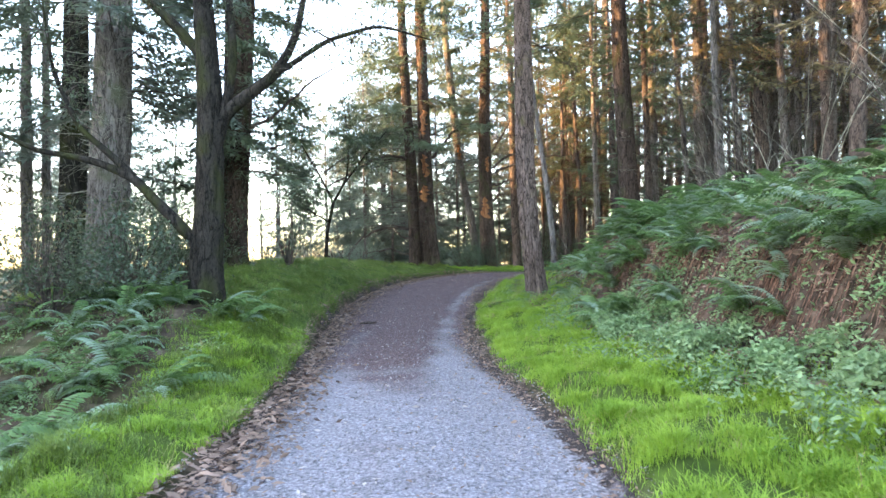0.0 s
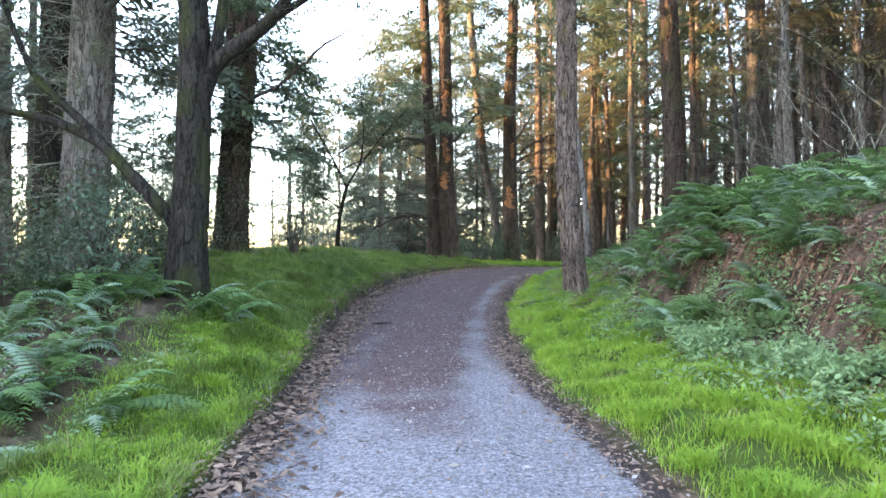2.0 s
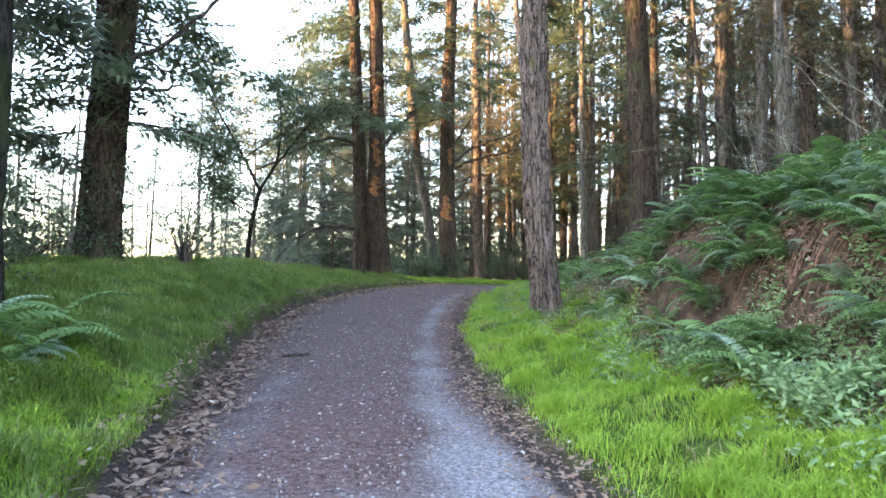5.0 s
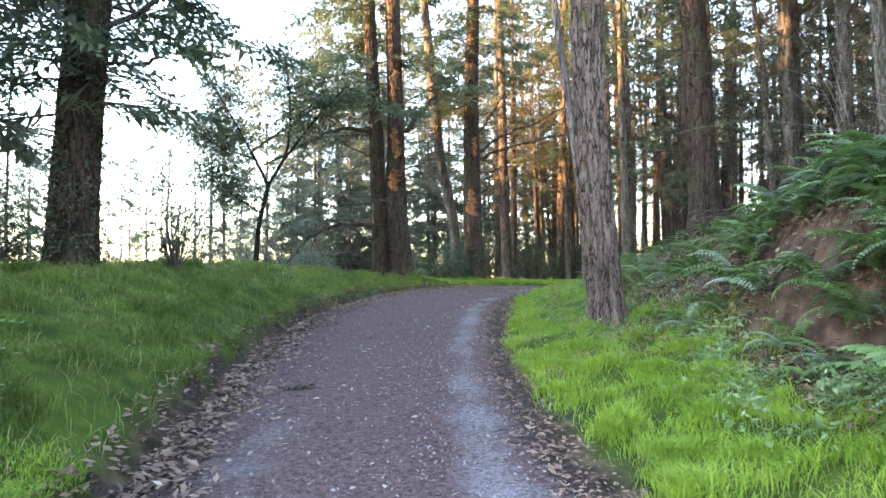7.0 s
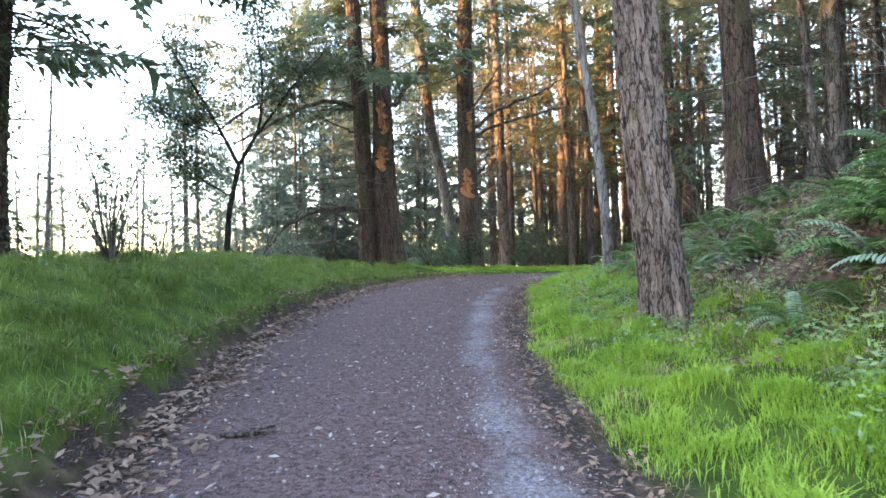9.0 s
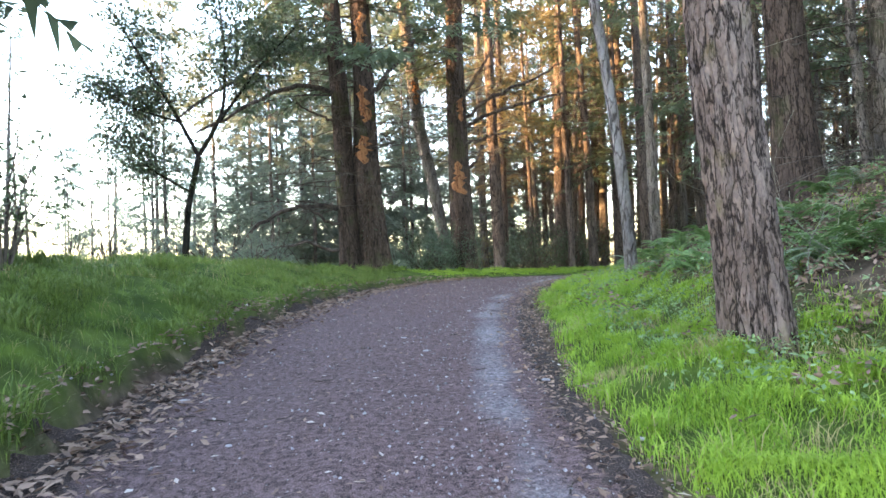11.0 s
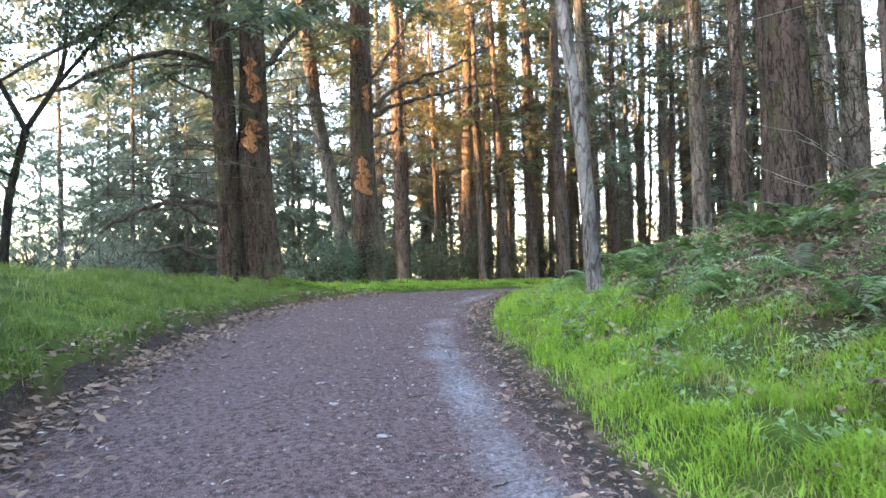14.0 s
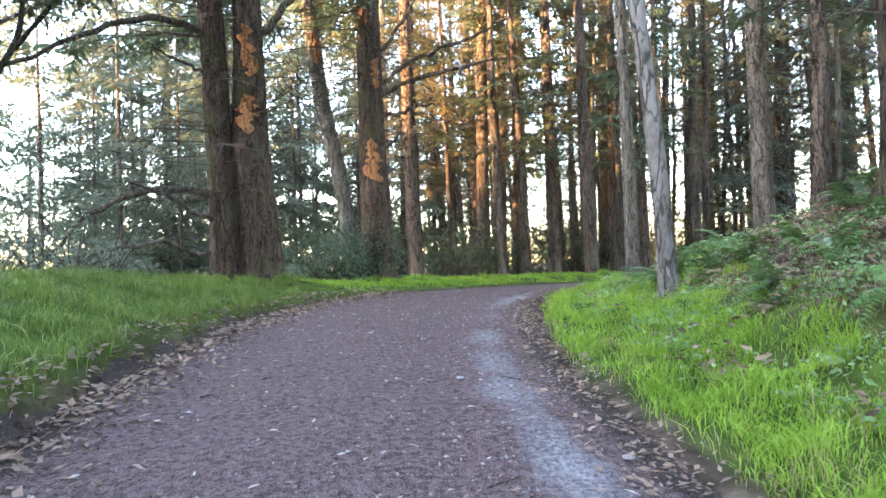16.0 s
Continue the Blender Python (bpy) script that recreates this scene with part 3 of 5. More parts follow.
def ivy_on(tree, line, h0, h1, n, seed, size=0.075, out=0.12):
    """Ivy leaves clothing a stretch of trunk."""
    o = np.array(tree.location)
    q = np.asarray(local(line, o), float)
    r = np.random.default_rng(seed)
    h = h0 - o[2] + (h1 - h0) * r.uniform(0, 1, n) ** 1.3
    a = r.uniform(0, 6.283, n)
    keep = wave(a * 1.2, h, seed, 0.5) > -0.35
    h, a = h[keep], a[keep]
    d = np.stack([np.cos(a), np.sin(a), 0 * a], 1)
    rad = np.interp(h, q[:, 2], q[:, 3]) + r.uniform(0.01, out, len(h))
    c = np.stack([np.interp(h, q[:, 2], q[:, 0]), np.interp(h, q[:, 2], q[:, 1]), h], 1) + d * rad[:, None]
    g = Geo()
    scatter(g, *LEAF, c, d * 0.5 + r.normal(0, 0.5, (len(h), 3)) + [0, 0, -0.5], size * r.uniform(0.6, 1.3, len(h)), r.uniform(-0.9, 0.9, len(h)))
    part("ivy", g, M["ivy"], tree, "dark glossy ivy leaves")


# the fir beside the track
fir("fir_tree", (2.72, 19.6), "tall fir with furrowed grey-brown bark and mossy foot beside track",
    [[(2.75, 19.6, 0, 0.285), (2.64, 19.6, 1.0, 0.275), (2.53, 19.62, 2.2, 0.27), (2.47, 19.65, 3.6, 0.262), (2.47, 19.7, 5.5, 0.255), (2.46, 19.7, 9, 0.22), (2.6, 19.8, 26, 0.06)]],
    "bark_near", 9.5, 25, 3.6, 46, 101, rings=230, segs=110, ridges=17, rough=0.027, flare=0.19, dead=26, dead_low=5.5)
# the old twin fir at the bend
bend_fir = fir("twin_fir", (-1.95, 34.6), "old twin-stemmed fir with painted sun patches behind the bend",
    [[(-2.32, 34.55, 0.6, 0.42), (-2.42, 34.5, 2.2, 0.31), (-2.5, 34.5, 3.7, 0.28), (-2.57, 34.5, 6, 0.27), (-2.75, 34.5, 9, 0.24), (-2.95, 34.5, 13.3, 0.21), (-3.1, 34.6, 24, 0.06)],
     [(-1.6, 34.6, 0.6, 0.50), (-1.72, 34.6, 2.2, 0.44), (-1.84, 34.6, 3.7, 0.42), (-1.82, 34.6, 6, 0.32), (-1.88, 34.6, 9, 0.29), (-2.0, 34.6, 13.3, 0.27), (-2.1, 34.6, 26, 0.06)]],
    "bark_red", 5.5, 25, 4.6, 34, 111, rings=120, segs=44, ridges=13, rough=0.028, flare=0.2, dead=54, dead_low=2.0, dead_reach=2.6,
    limbs=[[(-2.55, 34.4, 2.75, 0.075), (-3.3, 34.2, 2.9, 0.065), (-4.2, 34, 2.75, 0.06), (-5.0, 33.9, 2.35, 0.05), (-5.5, 33.9, 1.9, 0.045), (-5.9, 33.8, 1.3, 0.03)],
           [(-2.5, 34.3, 2.2, 0.06), (-3.0, 34.0, 2.35, 0.05), (-3.6, 33.7, 2.75, 0.03), (-4.2, 33.4, 2.95, 0.012)],
           [(-2.6, 34.4, 1.4, 0.05), (-3.6, 34, 1.75, 0.045), (-4.6, 33.7, 1.6, 0.035), (-5.3, 33.5, 1.2, 0.02)],
           [(-2.6, 34.4, 6.4, 0.08), (-4.0, 33.8, 6.5, 0.07), (-5.4, 33.2, 5.6, 0.05), (-6.5, 32.8, 4.9, 0.03)],
           [(-2.7, 34.4, 7.6, 0.08), (-4.4, 33.8, 7.6, 0.07), (-6.0, 33.2, 6.2, 0.05), (-7.2, 32.8, 5.2, 0.03)],
           [(-1.6, 34.4, 6.3, 0.09), (-1.0, 34.1, 6.9, 0.08), (-0.2, 33.8, 7.8, 0.05)],
           [(-2.6, 34.4, 5.4, 0.05), (-3.3, 34.1, 5.7, 0.03), (-3.9, 34, 6.0, 0.012)]])
leaning = fir("leaning_fir", (0.72, 38), "slim leaning fir with grey bark behind the bend",
    [[(0.8, 38, 0.6, 0.24), (0.62, 38, 2, 0.22), (0.35, 38, 3.9, 0.21), (-0.1, 38, 5.9, 0.21), (-0.4, 38, 8.8, 0.21), (-0.9, 38, 14, 0.18), (-1.3, 38, 24, 0.05)]],
    "bark_grey", 7.5, 24, 3.4, 40, 121, rings=80, segs=26, dead=22, dead_low=3)
sun_patched = fir("sun_patched_fir", (1.35, 37.5), "old fir with painted sun patches and ivy round foot",
    [[(1.36, 37.5, 0.6, 0.50), (1.33, 37.5, 1.8, 0.43), (1.27, 37.5, 4, 0.37), (1.26, 37.5, 5.6, 0.35), (1.25, 37.5, 8.8, 0.30), (1.4, 37.5, 14, 0.25), (1.5, 37.6, 27, 0.06)]],
    "bark_red", 7.5, 26, 4.4, 46, 131, rings=110, segs=40, ridges=13, rough=0.028, flare=0.12, dead=56, dead_low=3.5, dead_reach=2.6,
    limbs=[[(1.5, 37.4, 6.2, 0.07), (2.6, 37, 6.9, 0.06), (4.0, 36.6, 7.3, 0.045), (5.2, 36.3, 8.0, 0.02)],
           [(1.5, 37.4, 5.9, 0.075), (2.8, 36.8, 6.3, 0.06), (4.3, 36.3, 6.6, 0.04), (5.6, 35.9, 6.6, 0.02)],
           [(1.5, 37.3, 5.2, 0.06), (2.3, 37, 5.4, 0.05), (3.1, 36.7, 5.5, 0.02)],
           [(1.5, 37.2, 4.3, 0.06), (1.9, 37, 4.6, 0.05), (2.1, 36.9, 5.1, 0.03)],
           [(1.45, 37.3, 6.9, 0.06), (2.2, 37, 7.9, 0.05), (2.8, 36.8, 9.0, 0.03)]])
fir("alder_tree", (3.99, 27), "slim leaning alder with pale mottled bark on bank",
    [[(4.0, 27, 0.9, 0.125), (3.92, 27, 2.0, 0.118), (3.83, 27, 3.1, 0.115), (3.64, 27, 4.7, 0.105), (3.2, 27, 8, 0.10), (2.6, 27, 14, 0.04)]],
    "bark_white", 9, 14, 2.2, 16, 141, rings=50, segs=20, ridges=0, rough=0.003, flare=0.05, dead=14, dead_low=2.5, dead_reach=0.6)
fir("fir_tree", (6.7, 33), "straight grey-barked fir on the wooded bank",
    [[(6.7, 33, 1.6, 0.17), (6.65, 33, 4, 0.14), (6.6, 33, 7.3, 0.12), (6.5, 33, 20, 0.04)]],
    "bark_grey", 8.5, 20, 3.0, 34, 151, rings=60, segs=24, dead=16, dead_low=3)
fir("fir_tree", (6.75, 25.7), "big dark red-brown fir on top of bank",
    [[(6.75, 25.7, 2.0, 0.46), (6.7, 25.7, 3.2, 0.36), (6.6, 25.7, 5.5, 0.33), (6.45, 25.7, 9, 0.29), (6.3, 25.7, 25, 0.06)]],
    "bark_red", 8.0, 25, 4.0, 42, 161, rings=110, segs=44, ridges=15, rough=0.025, flare=0.2, dead=70, dead_low=1.5, dead_reach=1.6)
slope_fir = fir("twin_fir", (-6.9, 20.8), "two stout firs grown together with shaggy grey bark",
    [[(-6.6, 20.8, 0.7, 0.36), (-6.55, 20.8, 3, 0.32), (-6.4, 20.8, 5.6, 0.31), (-6.2, 20.8, 10, 0.28), (-6.0, 20.8, 25, 0.06)],
     [(-7.1, 21.2, 0.7, 0.32), (-7.0, 21.2, 3, 0.28), (-6.85, 21.2, 5.6, 0.25), (-6.8, 21.2, 20, 0.05)]],
    "bark_red", 2.9, 22, 3.6, 46, 171, rings=110, segs=36, ridges=13, rough=0.025, dead=26, dead_low=2.0, dead_reach=1.6,
    limbs=[[(-6.2, 20.7, 4.7, 0.05), (-5.4, 20.5, 4.6, 0.04), (-4.9, 20.4, 4.75, 0.02)], [(-6.2, 20.7, 5.2, 0.06), (-5.2, 20.4, 5.6, 0.05), (-3.9, 20.1, 6.6, 0.03), (-2.9, 19.9, 7.0, 0.012)]])
fir("fir_tree", (-8.45, 16.8), "thick fir hung with grey lichen on slope below track",
    [[(-8.5, 16.8, -0.5, 0.56), (-8.45, 16.8, 2, 0.50), (-8.3, 16.8, 5, 0.46), (-8.2, 16.8, 9, 0.40), (-8, 16.8, 26, 0.07)]],
    "bark_grey", 4.5, 25, 4.4, 60, 181, rings=120, segs=40, ridges=13, rough=0.03, dead=140, dead_low=1.0, dead_reach=1.6, dead_mat="lichen", needles="needles_pale")
fir("fir_tree", (-10.6, 18.4), "dark fir on slope below track",
    [[(-10.6, 18.4, -1.2, 0.42), (-10.4, 18.4, 3, 0.37), (-10.3, 18.4, 8, 0.32), (-10.2, 18.4, 24, 0.06)]],
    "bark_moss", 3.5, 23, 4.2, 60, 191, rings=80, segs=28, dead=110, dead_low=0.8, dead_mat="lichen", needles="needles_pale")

STEM = [(-1.6, 34.6, 0.6, 0.50), (-1.72, 34.6, 2.2, 0.44), (-1.84, 34.6, 3.7, 0.42), (-1.82, 34.6, 6, 0.32), (-1.88, 34.6, 9, 0.29), (-2.0, 34.6, 13.3, 0.27)]
# sun spots on the old firs, put in as orange patches
sun_patch(bend_fir, STEM, 4.1, 5.0, -1.75, 0.75, 221)
sun_patch(bend_fir, STEM, 5.4, 6.6, -1.5, 0.65, 222)
sun_patch(bend_fir, STEM, 7.6, 8.9, -1.6, 0.8, 223)
ivy_on(bend_fir, STEM, 0.8, 3.6, 500, 224, 0.06, 0.05)
STEM = [(1.36, 37.5, 0.6, 0.50), (1.33, 37.5, 1.8, 0.43), (1.27, 37.5, 4, 0.37), (1.26, 37.5, 5.6, 0.35), (1.25, 37.5, 8.8, 0.30)]
sun_patch(sun_patched, STEM, 3.4, 4.6, -1.45, 0.7, 225)
sun_patch(sun_patched, STEM, 6.0, 6.9, -1.3, 0.4, 226)
ivy_on(sun_patched, STEM, 0.7, 2.6, 900, 227, 0.08, 0.14)
sun_patch(leaning, [(0.8, 38, 0.6, 0.24), (0.62, 38, 2, 0.22), (0.35, 38, 3.9, 0.21), (-0.1, 38, 5.9, 0.21), (-0.4, 38, 8.8, 0.21)], 6.8, 7.7, -1.6, 0.7, 228)
ivy_on(slope_fir, [(-6.6, 20.8, 0.7, 0.36), (-6.55, 20.8, 3, 0.32), (-6.4, 20.8, 5.6, 0.31), (-6.2, 20.8, 10, 0.28)], 0.8, 6.5, 2600, 229, 0.10, 0.22)


def broadleaf(name, place, label, stems, bark, seed, leaf="oak", per=34, spread=0.5, size=0.09, twigs=5, first_leafy=1, leafy=None):
    """A spreading tree: each stem is a line (x, y, z, radius); twigs and leaves grow along their outer parts."""
    o = (place[0], place[1], height(*place[:2]) - 0.05)
    t = thing(name, o, label, "tree")
    r = np.random.default_rng(seed)
    tips, wood = [], Geo()
    for k, s in enumerate(stems):
        s = local(s, o)
        g = Geo()
        if k == 0:
            s[0] = (s[0][0], s[0][1], -0.2, s[0][3])
        thick = s[0][3] > 0.2
        tube(g, s, 90 if thick else 24, 36 if thick else 12, 0.018 if thick else 0.005, 0.0, 9 if thick else 5, 0.12 if k == 0 else 0, seed + k)
        part("trunk" if k == 0 else "limb", g, M[bark], t, smooth=True)
        if k < first_leafy:
            continue
        line = smooth_path(s, 14)
        for q in line[5:]:
            for _ in range(twigs):
                d = r.normal(0, 1, 3)
                d[2] = d[2] * 0.6 + 0.15
                d *= r.uniform(0.3, 1.1) / np.linalg.norm(d)
                e = q[:3] + d
                tube(wood, [(*q[:3], min(q[3] * 0.4, 0.02)), (*(q[:3] + d * 0.5 + r.normal(0, 0.06, 3)), 0.008), (*e, 0.003)], 4, 3)
                tips.append(e)
                tips.append(q[:3] + d * 0.6)
    part("twigwork", wood, M["twig"], t)["kind"] = "stuff"
    g = Geo()
    leaves(g, tips, (spread, spread, spread * 0.7), per, size, seed + 40)
    part("crown", g, M[leaf], t, "small sparse evergreen leaves")
    return t


broadleaf("oak_tree", (-4.15, 12.9), "mossy dark-barked oak with crooked spreading limbs beside verge",
          [[(-4.15, 12.9, 0, 0.34), (-4.12, 12.9, 1.2, 0.30), (-4.06, 12.9, 2.3, 0.27), (-4.03, 12.9, 4.1, 0.24), (-4.1, 12.9, 5.2, 0.21), (-4.3, 12.8, 8.5, 0.09)],
           [(-4.25, 12.85, 1.35, 0.12), (-4.7, 12.8, 1.85, 0.115), (-5.2, 12.8, 2.35, 0.10), (-5.54, 12.8, 2.72, 0.09), (-6.3, 12.7, 3.05, 0.07), (-7.35, 12.5, 3.25, 0.05), (-8.6, 12.3, 3.9, 0.02)],
           [(-5.54, 12.8, 2.72, 0.08), (-5.9, 12.75, 3.1, 0.07), (-6.6, 12.7, 3.7, 0.055), (-7.05, 12.6, 4.8, 0.04), (-7.2, 12.5, 6.2, 0.015)],
           [(-3.98, 12.9, 3.2, 0.15), (-3.75, 12.9, 3.95, 0.13), (-3.25, 12.9, 4.3, 0.12), (-2.7, 12.85, 4.65, 0.10), (-2.3, 12.8, 5.3, 0.08), (-2.0, 12.8, 6.6, 0.04), (-1.6, 12.7, 8, 0.015)],
           [(-3.75, 12.9, 3.9, 0.10), (-3.55, 12.9, 5.0, 0.09), (-3.7, 13, 6.5, 0.06), (-3.4, 13, 8.4, 0.02)],
           [(-2.7, 12.85, 4.65, 0.06), (-1.7, 12.9, 5.3, 0.045), (-0.7, 13, 5.6, 0.03), (0.3, 13.1, 5.3, 0.01)],
           [(-4.1, 12.9, 5.0, 0.12), (-4.9, 12.9, 5.9, 0.09), (-6.0, 12.8, 6.8, 0.05), (-7, 12.7, 7.4, 0.02)]],
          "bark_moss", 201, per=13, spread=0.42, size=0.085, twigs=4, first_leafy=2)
broadleaf("bay_tree", (-6.2, 31), "slender forked bay tree standing behind turf mound",
          [[(-6.28, 31, 1, 0.085), (-6.15, 31, 2.6, 0.075), (-5.85, 31, 3.9, 0.07)],
           [(-5.85, 31, 3.9, 0.055), (-6.4, 31, 5.0, 0.045), (-7.2, 31, 6.4, 0.035), (-7.9, 31, 7.6, 0.015)],
           [(-5.85, 31, 3.9, 0.055), (-5.2, 31, 5.0, 0.045), (-5.1, 31, 6.4, 0.035), (-5.3, 31, 8.6, 0.012)],
           [(-5.3, 31, 4.8, 0.04), (-4.2, 30.9, 6.2, 0.035), (-3.2, 30.8, 7.2, 0.02)],
           [(-6.1, 31, 3.0, 0.03), (-6.9, 30.8, 3.5, 0.025), (-7.8, 30.7, 4.4, 0.01)],
           [(-6.3, 31, 4.8, 0.03), (-7.5, 31, 5.2, 0.02), (-8.4, 31, 5.8, 0.008)]],
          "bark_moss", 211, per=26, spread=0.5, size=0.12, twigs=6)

# firs of the wood: a few grown shapes, each standing many times
WOOD = []
for k in range(6):
    tall = 17 + 1.6 * k
    line = [(0, 0, -0.3, 0.17 + 0.016 * k), (0.05 * (k - 3), 0, 4, 0.15 + 0.015 * k), (0, 0, 10, 0.11 + 0.01 * k), (0, 0, tall, 0.02)]
    t = thing("fir_tree", (0, -60 - 8 * k, -3), "slim straight fir with dead lower branches in dense wood", "tree", "firs of the dense wood")
    g = Geo()
    tube(g, line, 26, 12, 0.006, 0.015, 7, 0.06, 300 + k)
    part("trunk", g, M["bark" if k % 2 else "bark_grey"], t, smooth=True)
    wood, crown = boughs(310 + k, 4.0 if k % 2 else 5.5, tall, 2.8, 40, line, 0.022, 0.3, 3, 0.62)
    tagged(part("branchwork", wood, M["twig"], t), kind="stuff")
    part("crown", crown, M["needles" if k % 3 else "needles_dry_or_lit"], t, "dull green needle sprays")
    part("dead_branchwork", snags(330 + k, 0.9, 8.5, 64, 1.7, line, 0.012), M["twig"], t, "thin bare dead branches")["kind"] = "stuff"
    WOOD.append(t)


def plant_wood(spots):
    for k, (x, y, s) in enumerate(spots):
        c = copy_thing(WOOD[rnd.randrange(6)], pose(x, y, height(x, y), rnd.uniform(-2, 2), rnd.uniform(-2, 2), rnd.uniform(0, 360)))
        c.scale = (s, s, s * rnd.uniform(0.95, 1.15))


def spread_spots(n, x0, x1, y0, y1, apart_by, s0=0.8, s1=1.25, keep=lambda x, y: True):
    out, tries = [], 0
    while len(out) < n and tries < n * 60:
        tries += 1
        x, y = rnd.uniform(x0, x1), rnd.uniform(y0, y1)
        if keep(x, y) and all((x - a) ** 2 + (y - b) ** 2 > apart_by ** 2 for a, b, _ in out):
            out.append((x, y, rnd.uniform(s0, s1)))
    return out


def off_road(x, y, clear=2.2):
    return abs(lateral(np.array([x]), np.array([y]))[0][0]) > clear + 2.0


SPOTS = [(9.95, 50, 1.35), (7.9, 47, 1.0), (3.4, 50.5, 1.1), (6.2, 44, 1.1), (8.3, 41.5, 0.9), (8.9, 36.9 + 3, 0.9), (11.5, 41, 0.85), (9.0, 31.5, 1.0), (8.2, 29, 0.85), (10.8, 28.6, 1.05), (9.6, 24.5, 0.9), (12.5, 25.2, 1.1), (11.8, 21.3, 0.8), (8.8, 21.6, 0.75)]
SPOTS += spread_spots(42, 2, 34, 41, 66, 1.9, keep=lambda x, y: off_road(x, y, 2.5) and x > 3 + 0.02 * (y - 41))
SPOTS += spread_spots(30, 8, 34, 17, 34, 2.0, keep=lambda x, y: off_road(x, y, 3.8) and x > 8.5)
SPOTS += spread_spots(11, 9, 30, 0, 17, 2.6, keep=lambda x, y: x > 9.5)
plant_wood(SPOTS)
POLES = []
for k in range(3):
    line = [(0, 0, -0.3, 0.11 + 0.02 * k), (0.08 * (k - 1), 0, 5, 0.09 + 0.02 * k), (0, 0.1, 11, 0.06), (0, 0, 16, 0.02)]
    t = thing("fir_pole", (17 + 2 * k, 58, height(17 + 2 * k, 58)), "thin bare young fir stem with dead side twigs", "tree", "thin stems of the wood")
    g = Geo()
    tube(g, line, 20, 8, 0.004, 0.02, 5, 0.03, 380 + k)
    part("trunk", g, M["bark" if k % 2 else "bark_grey"], t, smooth=True)
    wood, crown = boughs(384 + k, 9.0, 16, 1.6, 12, line, 0.015, 0.3, 3, 0.6)
    tagged(part("branchwork", wood, M["twig"], t), kind="stuff")
    part("crown", crown, M["needles_dry_or_lit"], t, "sparse tuft of needles at the top")
    part("dead_branchwork", snags(388 + k, 0.8, 10, 44, 1.3, line, 0.010), M["twig"], t, "thin bare dead twigs")["kind"] = "stuff"
    POLES.append(t)
for x, y, s in spread_spots(64, 5, 28, 40.5, 56, 0.9, 0.75, 1.15, keep=lambda x, y: off_road(x, y, 1.5)) + spread_spots(22, 9, 22, 20, 33, 1.0, 0.7, 1.1, keep=lambda x, y: off_road(x, y, 3.8)):
    c = copy_thing(rnd.choice(POLES), pose(x, y, height(x, y), rnd.uniform(-3, 3), rnd.uniform(-3, 3), rnd.uniform(0, 360)))
    c.scale = (s, s, s)
# trees of the valley side
plant_wood(spread_spots(16, -34, -3.5, 48, 78, 3.0, 0.6, 0.9))
# trees to the left, mostly out of view, added to block the low sun
plant_wood(spread_spots(22, -36, -16, -6, 27, 3.4, 0.9, 1.2))
plant_wood(spread_spots(6, -20, -13, 16, 27, 3, 0.9, 1.2))
# unseen trees behind the walker, added to shade the track
plant_wood(spread_spots(6, -16, 18, -30, -12, 3.0, 1.0, 1.4, keep=lambda x, y: abs(x - 0.9) > 4))
# young firs, leafy to the ground, that close the view behind the bend and down the slope
YOUNG = []
for k in range(4):
    line = [(0, 0, -0.3, 0.10), (0.05, 0, 4, 0.08), (0, 0.05, 12 + k, 0.015)]
    t = thing("young_fir", (0, 90 + 8 * k, -3), "young grey-green fir with feathery boughs to the ground", "tree", "young firs")
    g = Geo()
    tube(g, line, 14, 8, 0.004, 0.01, 5, 0.03, 350 + k)
    part("trunk", g, M["bark_grey"], t, smooth=True)
    wood, crown = boughs(360 + k, 0.4, 12 + k, 2.9, 54, line, 0.018, 0.3, 3, 0.74, 0.1)
    tagged(part("branchwork", wood, M["twig"], t), kind="stuff")
    part("crown", crown, M["needles_pale"], t, "feathery grey-green needles")
    YOUNG.append(t)


def plant_young(spots):
    for x, y, s in spots:
        c = copy_thing(rnd.choice(YOUNG), pose(x, y, height(x, y), 0, 0, rnd.uniform(0, 360)))
        c.scale = (s, s, s * rnd.uniform(0.9, 1.2))


plant_young([(-6.6, 43, 0.95), (-9.4, 44, 1.05), (-12.3, 46, 1.1), (-14.5, 50, 0.95), (-7.8, 50, 1.0), (-4.6, 53, 1.15), (-10, 56, 1.1), (-3.2, 44, 0.95), (-0.9, 50, 1.0), (-5.4, 47, 1.0), (2.2, 53, 1.1), (-2.6, 52, 1.2), (-8.2, 46, 0.75), (4.6, 52, 1.2), (-10.5, 52, 0.8)])
plant_young(spread_spots(18, -9, 12, 55, 74, 2.8, 1.1, 1.7))
plant_young(spread_spots(12, -38, -9, 54, 84, 4.0, 0.7, 1.2))
plant_young(spread_spots(8, 12, 38, 48, 72, 3.0, 0.8, 1.3))
plant_young(spread_spots(15, 17, 40, 18, 50, 3.0, 0.8, 1.3, keep=lambda x, y: off_road(x, y, 4)))
plant_young(spread_spots(10, -24, -13, 20, 34, 2.6, 0.5, 0.75))
for t in YOUNG:
    x = -6 + 5 * YOUNG.index(t)
    t.location = (x, 82, height(x, 82))
for t in WOOD:
    x = 14 + 2.4 * WOOD.index(t)
    t.location = (x, 68, height(x, 68))


